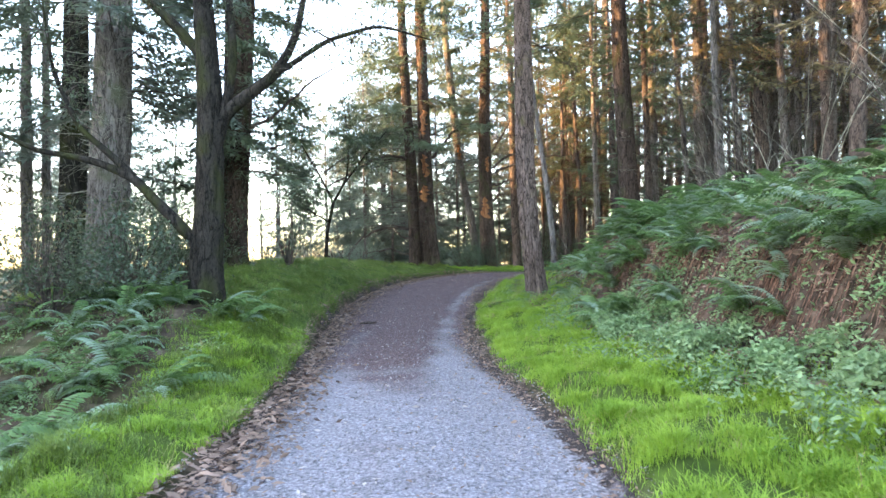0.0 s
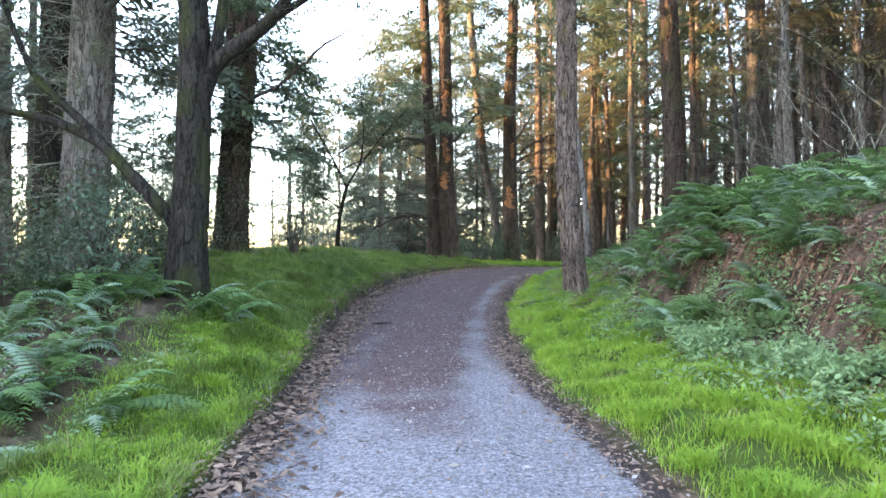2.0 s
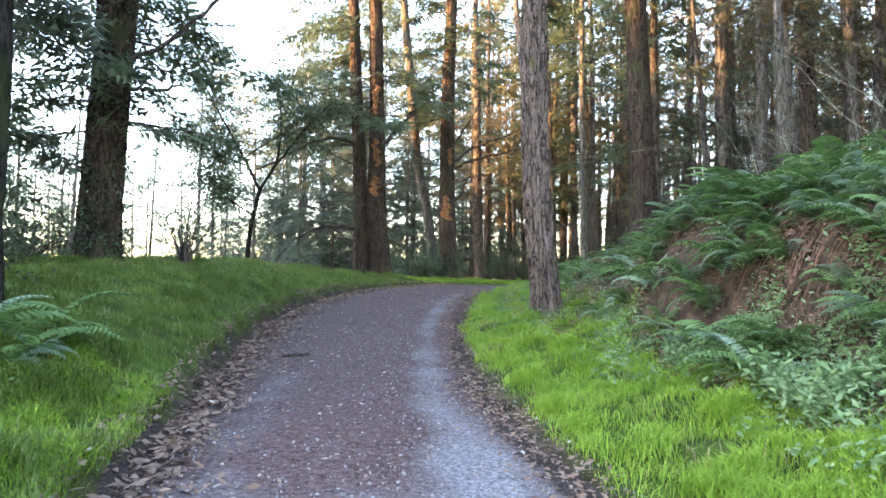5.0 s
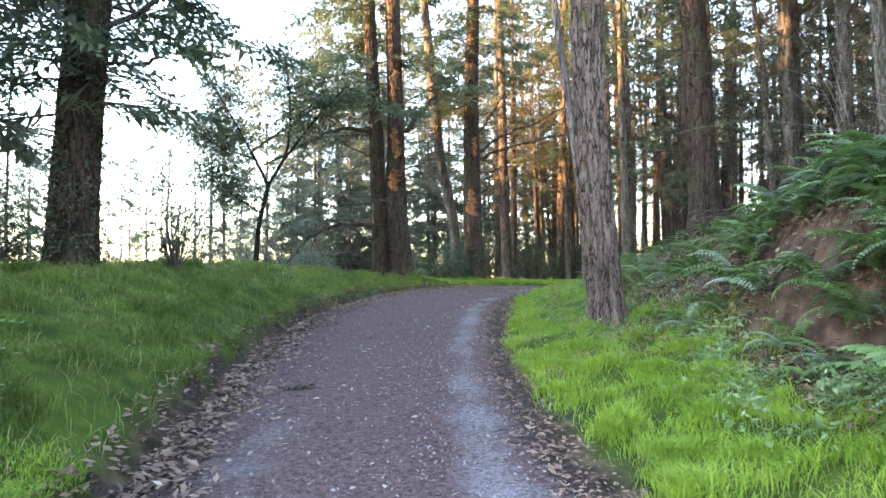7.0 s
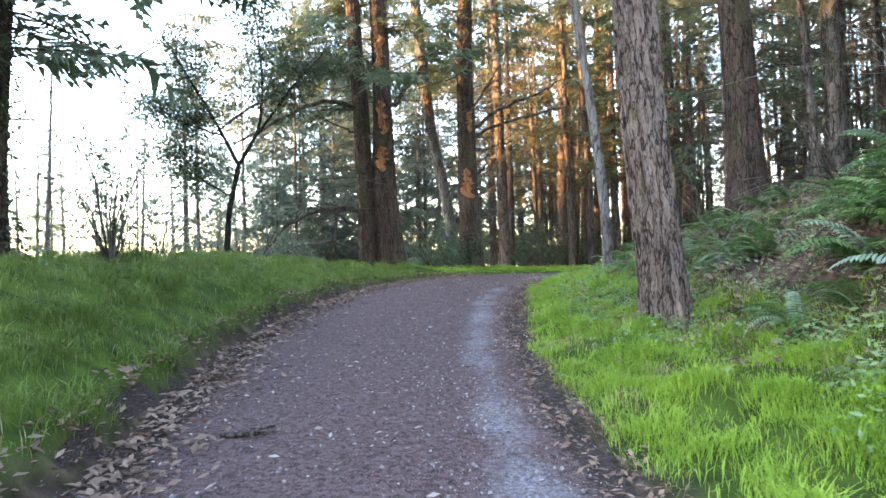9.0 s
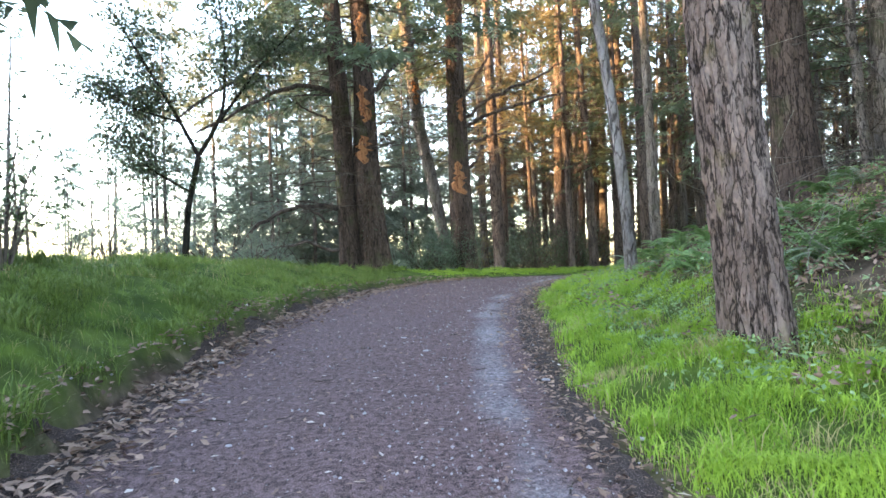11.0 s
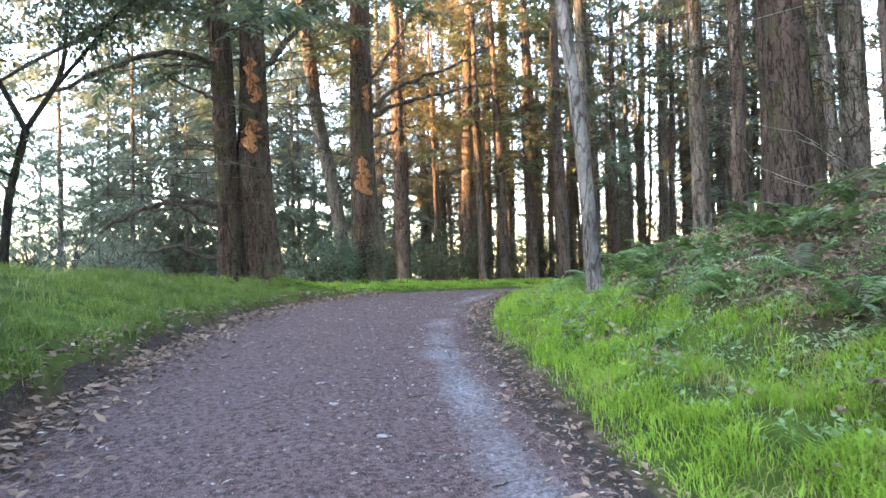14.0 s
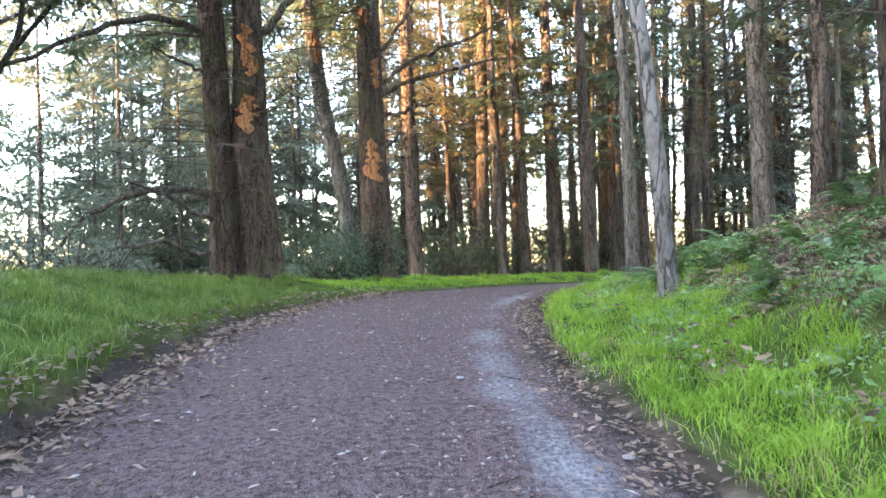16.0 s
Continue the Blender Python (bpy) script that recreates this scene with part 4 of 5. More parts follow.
# ---- bushes ----
def bush(name, x, y, w, h, label, seed, leaf="bush", n=90, per=22, size=0.09):
    o = (x, y, height(x, y))
    t = thing(name, o, label, "bush")
    r = np.random.default_rng(seed)
    tips, wood = [], Geo()
    for k in range(n):
        a, q = r.uniform(0, 6.283), r.uniform(0, 1) ** 0.5
        zz = h * r.uniform(0.15, 1) * math.sqrt(max(0.05, 1 - q * q * 0.8))
        e = np.array([math.cos(a) * q * w / 2, math.sin(a) * q * w / 2 * 0.8, zz])
        tips.append(e)
        if k % 3 == 0:
            tube(wood, [(e[0] * 0.1, e[1] * 0.1, -0.05, 0.02), (*(e * [0.5, 0.5, 0.6]), 0.012), (*e, 0.003)], 5, 4, wob=0.03)
    part("stemwork", wood, M["twig"], t)["kind"] = "stuff"
    g = Geo()
    s = 0.16 * (w + h) / 2
    leaves(g, tips, (s, s, s * 0.8), per, size, seed + 1)
    part("foliage", g, M[leaf], t)
    return t


bush("evergreen_bush", -0.15, 37.0, 2.2, 2.0, "glossy dark green bush between old firs", 401)
bush("evergreen_bush", 0.5, 36.7, 1.4, 1.3, "glossy dark green bush between old firs", 402)
bush("ivy", 1.35, 37.3, 1.25, 1.6, "ivy climbing round foot of old fir", 403, n=80, per=16, size=0.07)
bush("evergreen_bush", 4.6, 41.3, 2.6, 2.2, "rounded dark bush beyond the far verge", 404, "oak", 110)
bush("evergreen_bush", 6.6, 42.5, 2.0, 1.6, "rounded dark bush beyond the far verge", 405, "oak")
for k in range(15):
    bush("undergrowth_bush", 5.5 + 1.9 * k + rnd.uniform(-0.6, 0.6), 57.5 + rnd.uniform(0, 7), 4.2, 2.8 + rnd.uniform(0, 1.6), "tall dull green undergrowth deep in the wood", 470 + k, "needles_dry_or_lit" if k % 2 else "oak", 60, 16, 0.2)
for k in range(11):
    bush("undergrowth_bush", 10 + 1.5 * k, 44 + rnd.uniform(0, 8), 2.8, 2.4 + rnd.uniform(0, 1.8), "tall dull green undergrowth deep in the wood", 1470 + k, "needles_dry_or_lit" if k % 2 else "oak", 50, 14, 0.16)
for k in range(7):
    bush("undergrowth_bush", 13.5 + 1.6 * k, 27 + rnd.uniform(-3, 5), 3.0, 1.8 + rnd.uniform(0, 1.0), "tall dull green undergrowth deep in the wood", 490 + k, "oak", 50, 14, 0.16)
bush("evergreen_bush", -6.3, 13.9, 2.6, 2.2, "dense dark evergreen bush under the oak", 406, "oak", 120)
bush("evergreen_bush", -5.4, 14.6, 1.8, 2.4, "dense dark evergreen bush under the oak", 407, "oak", 90)
bush("evergreen_bush", -5.2, 12.3, 1.6, 1.9, "leafy evergreen bush beside the oak's foot", 411, "bush", 110, 18)
bush("evergreen_bush", -6.4, 11.6, 1.8, 2.0, "leafy evergreen bush beside the oak's foot", 412, "oak", 110, 18)
bush("evergreen_bush", -7.3, 10.6, 2.0, 2.2, "leafy evergreen bush on shaded slope", 413, "bush", 90, 14)
# yellower leaf colour on some right-hand bushes stands in for golden sunlight
for k in range(12):
    bush("undergrowth_bush", -1.5 + 1.55 * k + rnd.uniform(-0.5, 0.5), 42.6 + rnd.uniform(0, 3.5), 2.6, 1.5 + rnd.uniform(0, 1.3), "dull green undergrowth along edge of wood", 1500 + k, "needles_dry_or_lit" if k % 2 and k > 2 else "bush", 55, 14, 0.13)
bush("evergreen_bush", -7.5, 19.6, 1.8, 1.6, "leafy bush at foot of twin firs", 408, "oak")
bush("evergreen_bush", -5.2, 21.8, 1.5, 2.6, "leafy bush at foot of twin firs", 409, "oak", 60, 14)
for k in range(12):
    bush("bare_shrub", -4.3 - 0.9 * k + rnd.uniform(-0.4, 0.4), 35.2 + rnd.uniform(-1.5, 2.5), 1.8, 1.2 + rnd.uniform(0, 0.7), "grey half-bare shrub along edge of slope", 420 + k, "needles_pale", 50, 12, 0.07)
for k in range(9):
    bush("bare_shrub", -4.6 - 0.85 * k + rnd.uniform(-0.3, 0.3), 30.5 + rnd.uniform(-1.5, 3), 1.6, 0.9 + rnd.uniform(0, 0.6) + 0.12 * k, "grey half-bare shrub along edge of slope", 460 + k, "needles_pale", 50, 12, 0.07)
for k in range(13):
    bush("bare_shrub", -7.6 - 0.9 * k + rnd.uniform(-0.4, 0.4), 13 + rnd.uniform(-2.5, 5), 2.2, 2.6 + rnd.uniform(0, 1.2), "pale lichen-grey shrub on slope below track", 440 + k, "needles_dry_or_lit", 60, 8, 0.07)


# ---- ferns ----
def frond_mesh(seed, length, mat):
    """One arching sword-fern frond with paired tapering leaflets."""
    r = np.random.default_rng(seed)
    g, n = Geo(), 20
    bend = r.uniform(1.5, 2.3)
    s = np.linspace(0, 1, n + 1)
    ang = 1.15 - bend * s ** 1.2
    x = np.concatenate([[0], np.cumsum(np.cos(ang[:-1]))]) / n * length
    z = np.concatenate([[0], np.cumsum(np.sin(ang[:-1]))]) / n * length
    tube(g, [(x[k], 0, z[k], 0.006 * (1 - 0.8 * s[k])) for k in range(0, n + 1, 2)], 6, 3)
    v, f = [], []
    for k in range(3, n + 1):
        ln = length * 0.15 * math.sin(math.pi * min(1, 0.12 + 0.9 * (1 - s[k]) ** 0.75) * 0.62) * r.uniform(0.85, 1.1)
        wd = length / n * 0.36
        for side in (-1, 1):
            b = len(v)
            sweep = 0.3 * ln
            v += [(x[k] - wd, 0, z[k]), (x[k] + wd, 0, z[k] + 0.002), (x[k] + sweep + wd * 0.5, side * ln * 0.6, z[k] - ln * 0.05), (x[k] + sweep, side * ln, z[k] - ln * r.uniform(0.15, 0.4))]
            f += [(b, b + 1, b + 2), (b, b + 2, b + 3)]
    g.add(v, f)
    return g.mesh("frond", mat)


FRONDS = [frond_mesh(500 + k, 0.75 + 0.12 * k, M["fern"]) for k in range(4)] + [frond_mesh(510 + k, 0.75 + 0.12 * k, M["fern_pale"]) for k in range(3)]


def fern(x, y, scale, pale=0.3, lean=None, label="arching sword fern with long green fronds on bank", lift=0.0):
    t = thing("sword_fern", (x, y, height(x, y) - 0.02 + lift), label, "fern", "sword ferns")
    n = rnd.randint(9, 13)
    for k in range(n):
        me = FRONDS[rnd.randrange(4, 7)] if rnd.random() < pale else FRONDS[rnd.randrange(4)]
        ob = part("frond", me, None, t)
        a = k * 360 / n + rnd.uniform(-15, 15)
        if lean is not None and rnd.random() < 0.5:
            a = lean + rnd.uniform(-65, 65)
        ob.matrix_local = pose(0, 0, 0, rnd.uniform(-15, 15), rnd.uniform(-15, 25), a)
        k2 = scale * rnd.uniform(0.75, 1.2)
        ob.scale = (k2, k2, k2)
    return t


def bank_edge(y):
    i = int(np.argmin(np.abs(LINE[:, 1] - y) + 0.3 * np.abs(LINE[:, 0])))
    return LINE[i, 0] + LINE_W[i]


for k in range(72):                                   # along the top of the cut bank
    y = rnd.uniform(5, 19)
    fern(bank_edge(y) + rnd.uniform(3.9, 6.8), y, rnd.uniform(0.6, 1.1), 0.3, 180)
for k in range(50):                                   # hanging on the raw face
    y = rnd.uniform(5.5, 18.5)
    fern(bank_edge(y) + rnd.uniform(3.25, 4.2), y, rnd.uniform(0.5, 0.9), 0.4, 185)
for k in range(34):                                   # over the earth beside the near fir
    y = rnd.uniform(12.5, 18.2)
    fern(bank_edge(y) + rnd.uniform(3.0, 4.8), y, rnd.uniform(0.55, 0.9), 0.25, 190)
for k in range(38):
    y = rnd.uniform(11.5, 18.3)
    fern(bank_edge(y) + rnd.uniform(2.4, 3.7), y, rnd.uniform(0.45, 0.9), 0.3, 190)
for k in range(62):                                   # the easier slope past the near fir
    y = rnd.uniform(20.5, 31)
    fern(bank_edge(y) + rnd.uniform(2.0, 6.0), y, rnd.uniform(0.38, 0.75), 0.15, 200)
for k in range(40):
    fern(-2.9 - rnd.uniform(0, 4.2), rnd.uniform(6.0, 12.8), rnd.uniform(0.6, 1.0), 0.4, 0, "sword fern with pale green fronds on shaded slope")
for x, y in ((-3.6, 12.1), (-3.2, 12.6), (-4.4, 12.0), (-4.9, 12.3)):
    fern(x, y, 0.9, 0.2, 0, "sword fern at foot of the oak")


# ---- brush, roots, fallen wood ----
def brush(name, x, y, z, seed, n, reach, label, mat="twig", r0=0.03, up=0.5, lean=180.0):
    o = (x, y, height(x, y))
    t = thing(name, o, label, "branches")
    r = np.random.default_rng(seed)
    for k in range(n):
        g = Geo()
        a = radians(lean) + r.normal(0, 0.8)
        p = np.array([r.normal(0, 0.15), r.normal(0, 0.15), -0.05])
        pts, rad = [(*p, r0)], r0 * r.uniform(0.5, 1)
        d = np.array([math.cos(a), math.sin(a), up + r.normal(0, 0.25)])
        for s in range(6):
            p = p + d * reach / 6 * r.uniform(0.7, 1.2)
            d = d + r.normal(0, 0.28, 3)
            d[2] -= 0.08
            rad *= 0.78
            pts.append((*p, rad))
            if s > 1:
                e = p + (d + r.normal(0, 0.7, 3)) * reach * 0.2
                tube(g, [(*p, rad * 0.7), (*((p + e) / 2 + r.normal(0, 0.03, 3)), rad * 0.5), (*e, 0.003)], 4, 4)
        tube(g, pts, 14, 6)
        part("branch", g, M[mat], t)
    return t


brush("dead_limb", 6.6, 18.4, 0, 601, 3, 2.6, "bare dark dead limb leaning out over bank", "bark_moss", 0.06, 0.45)
brush("dead_limb", 6.9, 22.5, 0, 602, 4, 2.0, "grey bare brushwood on bank", "twig", 0.03, 0.4)
for k in range(12):
    brush("bare_brush", 7.2 + rnd.uniform(0, 3.0), 6.5 + 1.5 * k, 0, 610 + k, 6, 2.6, "tangle of thin bare grey twigs above ferns", "lichen" if k % 2 else "twig", 0.016, 1.3, rnd.uniform(60, 300))
brush("bare_brush", 4.2, 20.6, 0, 640, 7, 1.0, "pale bare twigs beside fir foot", "lichen", 0.008, 1.2, 90)
for k in range(6):
    brush("fallen_branches", -4.0 - 0.5 * k, 34.3 - 0.2 * k, 0, 650 + k, 4, 1.6, "tangle of grey fallen branches below old fir", "twig", 0.025, 0.5, rnd.uniform(90, 270))
g, t = Geo(), thing("fallen_log", (6.3, 30.2, height(6.3, 30.2) + 0.08), "short grey weathered log lying on bank", "log")
tube(g, [(-0.5, 0, 0, 0.12), (0, 0.1, 0.03, 0.11), (0.7, 0.2, 0.1, 0.09)], 18, 14, 0.008, 0, 7, 0, 660)
part("stem", g, M["bark_grey"], t, smooth=True)
# roots hanging on the raw face of the bank
for k in range(46):
    y = 6.0 + 0.27 * k + rnd.uniform(-0.1, 0.1)
    e = bank_edge(y)
    o = (e + 3.85, y, height(e + 3.85, y))
    t = thing("roots", o, "brown roots and dead fronds hanging on soil face", "roots", "bank roots")
    for q in range(6):
        g, dx = Geo(), rnd.uniform(-0.15, 0.15)
        pts = [(0.05, dx, 0.05, 0.012)]
        for s in (0.25, 0.5, 0.75, 1.0):
            xx = -0.75 * s
            pts.append((xx, dx + rnd.uniform(-0.12, 0.12), height(o[0] + xx, o[1] + dx) - o[2] + 0.05 + rnd.uniform(0, 0.06), 0.012 * (1.1 - s)))
        tube(g, pts, 9, 4)
        part("root", g, M["roots"], t)


# ---- grass, herbs, litter, gravel: what nobody could count ----
def blades(name, spots, tall, wide, mat, seed, label, category="grass", lean=0.85):
    """Bent grass blades, two faces each, on the ground at spots (x, y, z)."""
    r = np.random.default_rng(seed)
    n = len(spots)
    h = tall * r.uniform(0.5, 1.25, n) * np.clip(0.85 + 0.75 * wave(spots[:, 0], spots[:, 1], seed + 5, 0.18), 0.3, 1.7)
    a, w = r.uniform(0, 6.283, n), wide * r.uniform(0.6, 1.3, n)
    dx, dy = np.cos(a), np.sin(a)
    ln = h * r.uniform(0.15, 1.0, n) * lean * 2
    px, py = -dy * w, dx * w
    x, y, z = spots.T
    v = np.empty((n, 4, 3))
    mx, my, mz = x + dx * ln * 0.3, y + dy * ln * 0.3, z + h * 0.55
    v[:, 0] = np.stack([x, y, z - 0.01], 1)
    v[:, 1] = np.stack([mx + px, my + py, mz], 1)
    v[:, 2] = np.stack([mx - px, my - py, mz], 1)
    v[:, 3] = np.stack([x + dx * ln, y + dy * ln, z + h * 0.82], 1)
    b = (np.arange(n) * 4)[:, None]
    g = Geo()
    g.add(v.reshape(-1, 3), b + np.array([[0, 1, 2]]))
    g.f.append(b + np.array([[2, 1, 3]]))
    return tagged(new(name, g.mesh(name, mat)), label, category, kind="stuff")


def sow(n, x0, x1, y0, y1, seed, cover, clump=0.5):
    """Spots for n plants where cover(x, y, d) says they grow, in clumps."""
    r = np.random.default_rng(seed)
    m = n * 5
    x, y = r.uniform(x0, x1, m), r.uniform(y0, y1, m)
    z, d = land(x, y)
    p = cover(x, y, d) * np.clip(1 - clump + clump * 1.4 * wave(x, y, seed + 1, 0.22), 0.05, 1)
    k = np.nonzero(r.uniform(0, 1, m) < p)[0][:n]
    return np.stack([x[k], y[k], z[k]], 1)


blades("verge_grass", sow(160000, 0.8, 6.5, 3.0, 32, 700, lambda x, y, d: (d > 0) * turf_cover(x, y, d) * np.interp(y, [3, 12, 32], [1, 0.9, 0.6]), 0.55), 0.15, 0.0042, M["grass"], 701, "bright green lush grass on verge", lean=0.65)
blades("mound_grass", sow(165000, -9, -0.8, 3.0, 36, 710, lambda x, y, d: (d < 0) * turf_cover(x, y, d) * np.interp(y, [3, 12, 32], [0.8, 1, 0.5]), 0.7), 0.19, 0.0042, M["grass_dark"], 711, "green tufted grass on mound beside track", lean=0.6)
blades("verge_grass", sow(36000, -5, -0.8, 3.0, 13, 720, lambda x, y, d: (d < 0) * turf_cover(x, y, d) * np.interp(-d, [0, 1.2, 2.2], [1, 1, 0])), 0.12, 0.004, M["grass"], 721, "bright green short grass on verge")
blades("far_grass", sow(22000, -6, 14, 34, 41, 730, lambda x, y, d: (d < 0) * np.interp(-d, [0.1, 0.3, 2.5, 4], [0, 1, 1, 0])), 0.12, 0.008, M["grass"], 731, "bright green grass strip across the bend")
blades("dry_grass", sow(16000, -8, 5, 4, 32, 740, lambda x, y, d: turf_cover(x, y, d) * 0.7, 0.9), 0.17, 0.003, M["straw"], 741, "scattered dry straw-coloured grass stems")


def flat_leaves(name, spots, size, mat, seed, label, category, tilt=0.25, lift=0.02):
    r = np.random.default_rng(seed)
    n = len(spots)
    a = r.uniform(0, 6.283, n)
    d = np.stack([np.cos(a), np.sin(a), r.normal(0, tilt, n)], 1)
    g = Geo()
    scatter(g, LEAF[0], LEAF[1], spots + np.stack([0 * a, 0 * a, lift * r.uniform(0.6, 1.6, n)], 1), d, size * r.uniform(0.4, 1.5, n), r.normal(0, tilt * 1.5, n))
    return tagged(new(name, g.mesh(name, mat)), label, category, kind="stuff")




def road_spots(n, seed, weight):
    """Spots on the track by lateral share u (-1 left edge, 1 right edge)."""
    r = np.random.default_rng(seed)
    m = n * 4
    k = r.uniform(np.argmin(np.abs(LINE[:, 1] - 3.2)), np.argmin(np.abs(LINE[:, 1] - 31)) + 8, m)
    uu = r.uniform(-1.12, 1.12, m)
    idx = np.arange(len(LINE))
    f = lambda arr: np.interp(k, idx, arr)
    x, y = f(LINE[:, 0]) + f(_nor[:, 0]) * uu * f(LINE_W), f(LINE[:, 1]) + f(_nor[:, 1]) * uu * f(LINE_W)
    keep = np.nonzero(r.uniform(0, 1, m) < weight(uu, y))[0][:n]
    return np.stack([x, y, land(x, y)[0] + np.where(np.abs(uu) < 0.93, 0.05, 0.016)], 1)[keep]


flat_leaves("fallen_leaves", road_spots(15000, 750, lambda u, y: np.exp(-((u + 0.9) / 0.22) ** 2)), 0.085, M["litter"], 751, "brown curled leaves along edge of track", "leaves", 0.28, 0.026)
flat_leaves("fallen_leaves", road_spots(12000, 755, lambda u, y: np.exp(-((u - 0.94) / 0.14) ** 2) * np.interp(y, [6, 11], [0.35, 1])), 0.06, M["litter"], 756, "brown curled leaves along edge of track", "leaves", 0.28, 0.026)
flat_leaves("fallen_leaves", road_spots(3500, 760, lambda u, y: 0.25 * np.ones_like(u)), 0.04, M["litter"], 761, "scattered leaf scraps on track", "leaves")
flat_leaves("bank_litter", sow(34000, 2, 9, 4, 31, 770, lambda x, y, d: (d > 0) * np.interp(d, [1.8, 2.8, 6], [0, 1, 0.5])), 0.085, M["litter"], 771, "dead brown leaves and fronds on bank soil", "leaves", 0.4, 0.03)
flat_leaves("low_herbs", sow(48000, 1.5, 9, 4, 31, 780, lambda x, y, d: (d > 0) * np.interp(d, [1.0, 2.4, 3.4, 4.2, 7], [0, 0.9, 0.3, 0.7, 0.6]) * np.interp(y, [16, 20], [1, 0.22]), 0.9), 0.065, M["herb"], 781, "low leafy herbs and brambles on bank", "herbs", 0.5, 0.12)
flat_leaves("low_herbs", sow(30000, 3.2, 6.5, 4.5, 14.5, 783, lambda x, y, d: (d > 0) * np.interp(d, [1.5, 2.1, 3.0, 3.7], [0, 1, 1, 0]), 0.95), 0.07, M["herb"], 784, "pale leafy herbs in clumps below the bank", "herbs", 0.6, 0.22)
flat_leaves("low_herbs", sow(9000, 0.9, 6, 18.5, 31, 787, lambda x, y, d: (d > 0) * np.interp(d, [0.4, 1.0, 3.5, 5], [0, 0.7, 1, 0.4]), 1.0), 0.05, M["herb"], 788, "low grey-green herbs among grass on verge", "herbs", 0.6, 0.13)
flat_leaves("bank_litter", sow(9000, 0.9, 6, 17, 31, 773, lambda x, y, d: (d > 0) * np.interp(d, [0.6, 1.4, 4], [0, 0.4, 1]) * (wave(x, y, 99, 0.35) > 0.35), 0.3), 0.08, M["litter"], 774, "patches of dead brown fronds among verge grass", "leaves", 0.4, 0.12)
blades("dry_grass", sow(12000, 0.9, 6, 16, 31, 742, lambda x, y, d: (d > 0) * turf_cover(x, y, d) * (wave(x, y, 97, 0.4) > 0.1), 0.9), 0.15, 0.003, M["straw"], 743, "patches of dry straw-coloured grass on verge")
flat_leaves("fallen_leaves", road_spots(900, 764, lambda u, y: np.interp(u, [-1, -0.3, 0.4, 1], [1, 0.5, 0.2, 0.3]) * 0.5), 0.06, M["bleached"], 765, "bleached pale leaves scattered on track", "leaves", 0.2)
flat_leaves("low_herbs", sow(9000, -6.5, -1.5, 4, 14, 785, lambda x, y, d: (d < 0) * np.interp(-d, [0.8, 2.0, 6], [0, 0.8, 1]), 0.9), 0.06, M["herb"], 786, "low leafy herbs on shaded slope", "herbs", 0.5, 0.12)

pv = np.array([(0.6, 0, 0), (-0.55, 0.1, 0), (0, 0.45, 0.05), (0.1, -0.5, 0), (0.05, 0.05, 0.32), (0, 0, -0.3)])
pf = np.array([(0, 2, 4), (2, 1, 4), (1, 3, 4), (3, 0, 4), (2, 0, 5), (1, 2, 5), (3, 1, 5), (0, 3, 5)])
g, r = Geo(), np.random.default_rng(790)
sp = road_spots(14000, 791, lambda u, y: np.interp(y, [4, 9, 13, 24], [1, 0.8, 0.3, 0.12]) * (0.4 + np.exp(-((u - 0.55) / 0.3) ** 2)))
a = r.uniform(0, 6.283, len(sp))
scatter(g, pv, pf, sp + [0, 0, 0.002], np.stack([np.cos(a), np.sin(a), 0 * a], 1), 0.010 + 0.026 * r.uniform(0, 1, len(sp)) ** 3, r.uniform(0, 6.28, len(sp)))
tagged(new("loose_gravel", g.mesh("loose_gravel", M["stone"])), "loose grey crushed stones on track", "gravel", kind="stuff")


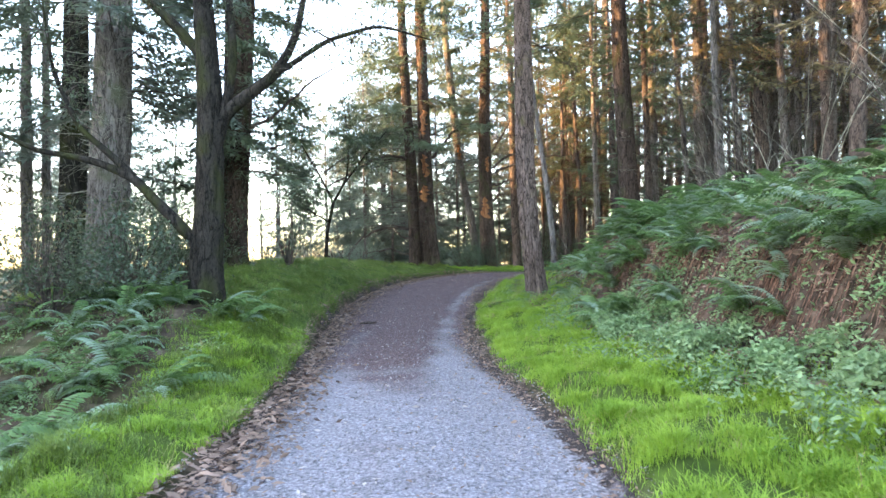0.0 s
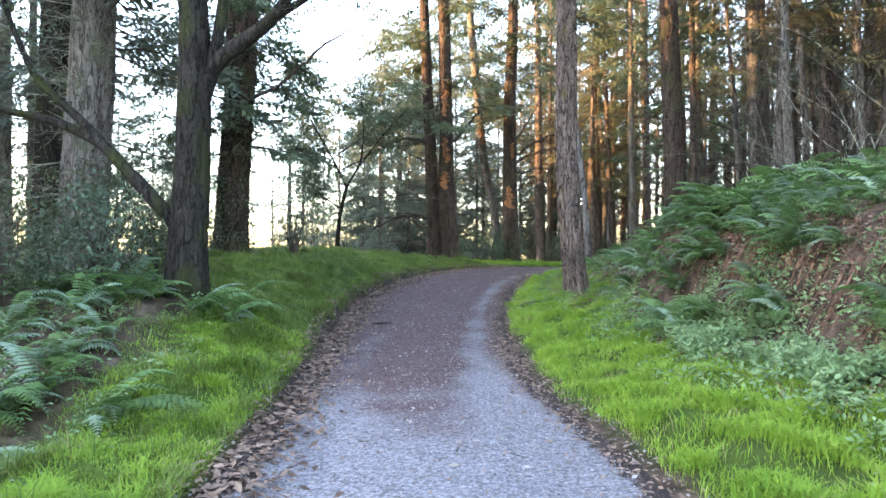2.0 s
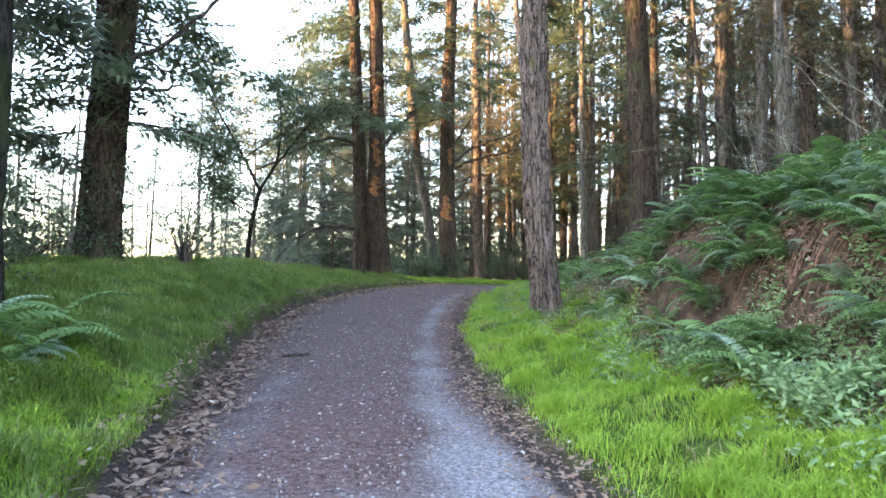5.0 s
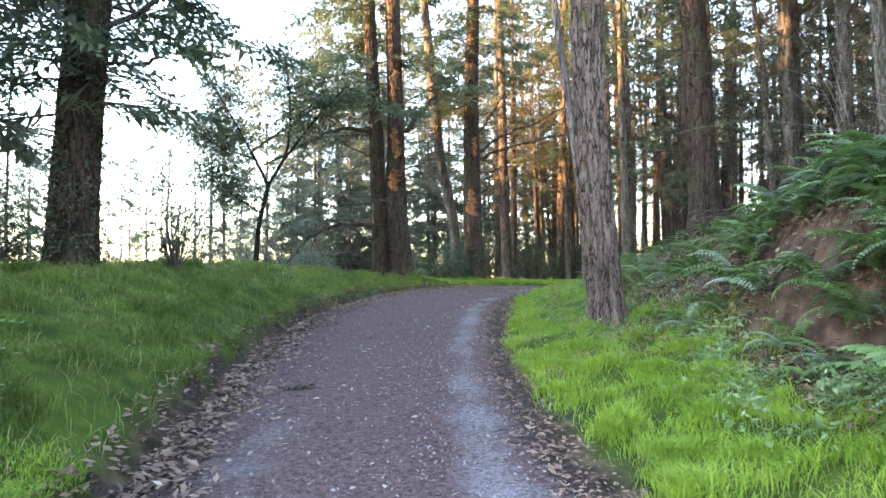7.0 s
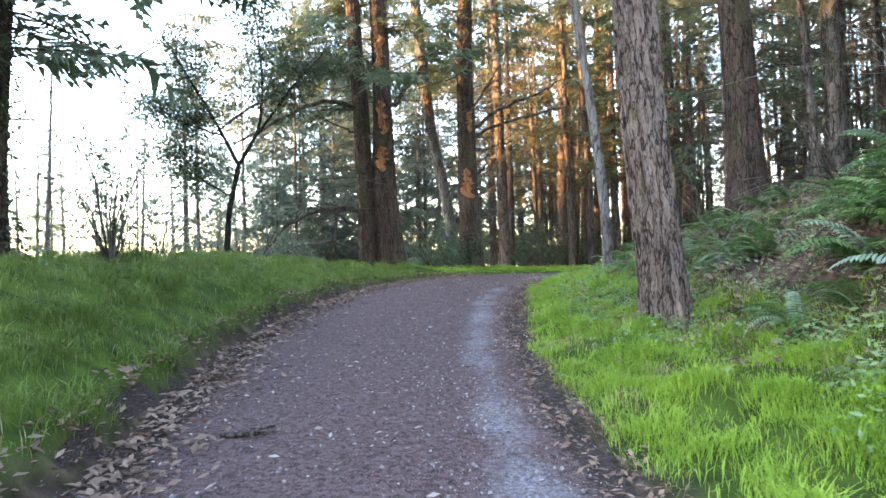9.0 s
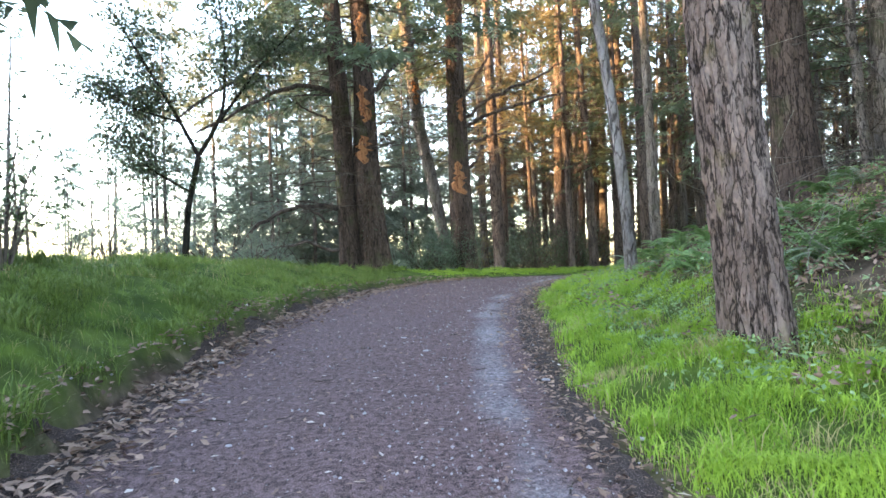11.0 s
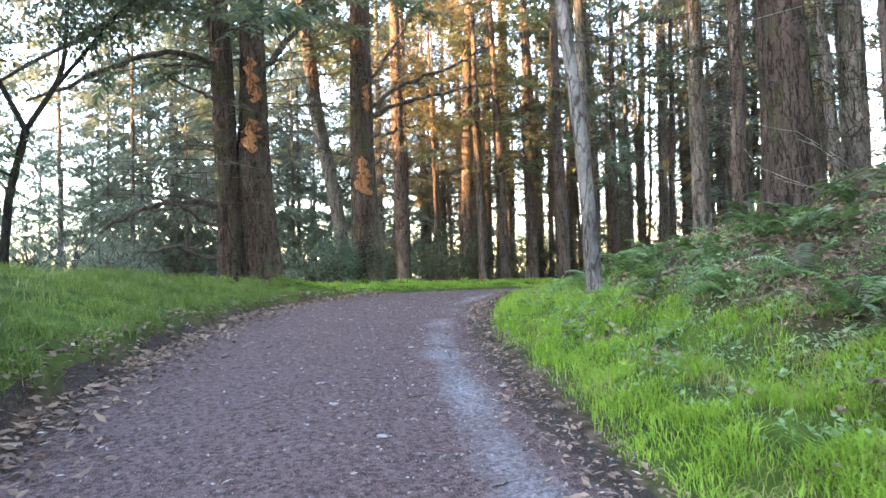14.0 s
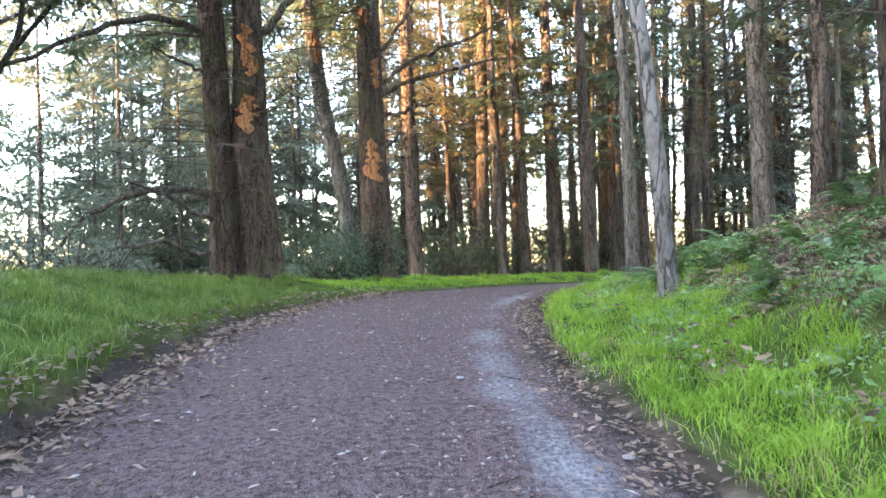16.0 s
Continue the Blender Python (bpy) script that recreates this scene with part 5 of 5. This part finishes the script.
def stone(x, y, s):
    g, r = Geo(), np.random.default_rng(int(100 * abs(x) + 10 * y))
    bm = bmesh.new()
    bmesh.ops.create_icosphere(bm, subdivisions=2, radius=0.5)
    v = np.array([q.co[:] for q in bm.verts])
    v = v * (1 + 0.12 * wave(v[:, 0] * 3, v[:, 1] * 3 + v[:, 2] * 4, int(y * 7), 0.7))[:, None] * [1.2, 0.95, 0.35] * s
    g.add(v, np.array([[q.index for q in f.verts] for f in bm.faces]))
    bm.free()
    ob = new("stone", g.mesh("stone", M["stone"]))
    ob.matrix_world = pose(x, y, height(x, y) + 0.04 + 0.12 * s, 0, 0, rnd.uniform(0, 360))
    return tagged(ob, "small pale angular stone lying on track", "stone", "stones on the track")


for x, y, s in ((-0.24, 21.3, 0.07), (0.85, 19.9, 0.08), (-2.35, 19.6, 0.09), (-0.5, 22.2, 0.06), (0.5, 24.5, 0.07), (-1.6, 18.3, 0.05), (1.1, 18.0, 0.06), (-2.5, 21.2, 0.07), (0.95, 22.4, 0.07)):
    stone(x, y, s)


def stick(x, y, turn, ln, r0, seed, label="thin dark twig lying on track"):
    g = Geo()
    rr = np.random.default_rng(seed)
    pts = [(ln * (s - 0.5), rr.normal(0, 0.03) * ln, 0.5 * r0, r0 * (1.1 - 0.6 * s)) for s in (0, 0.33, 0.66, 1)]
    tube(g, pts, 9, 6, 0.0006)
    for s in (0.4, 0.65):
        tube(g, [(ln * (s - 0.5), 0, r0, r0 * 0.6), (ln * (s - 0.3), 0.12 * ln * (1 if s < 0.5 else -1), 2 * r0, r0 * 0.3)], 4, 4)
    ob = new("twig", g.mesh("twig", M["twig"]))
    ob.matrix_world = pose(x, y, height(x, y) + 0.044, 0, 0, turn)
    return tagged(ob, label, "twig", "twigs on the track")


stick(-1.6, 16.42, 10, 0.42, 0.022, 800, "short dark forked branch lying on track")
stick(-1.52, 16.5, 60, 0.3, 0.014, 801, "short dark forked branch lying on track")
for k in range(60):
    y = rnd.uniform(8, 29)
    stick(float(np.interp(y, LINE[:, 1][:300], LINE[:, 0][:300])) + rnd.uniform(-1.7, 1.7), y, rnd.uniform(0, 180), rnd.uniform(0.08, 0.25), rnd.uniform(0.003, 0.006), 810 + k)
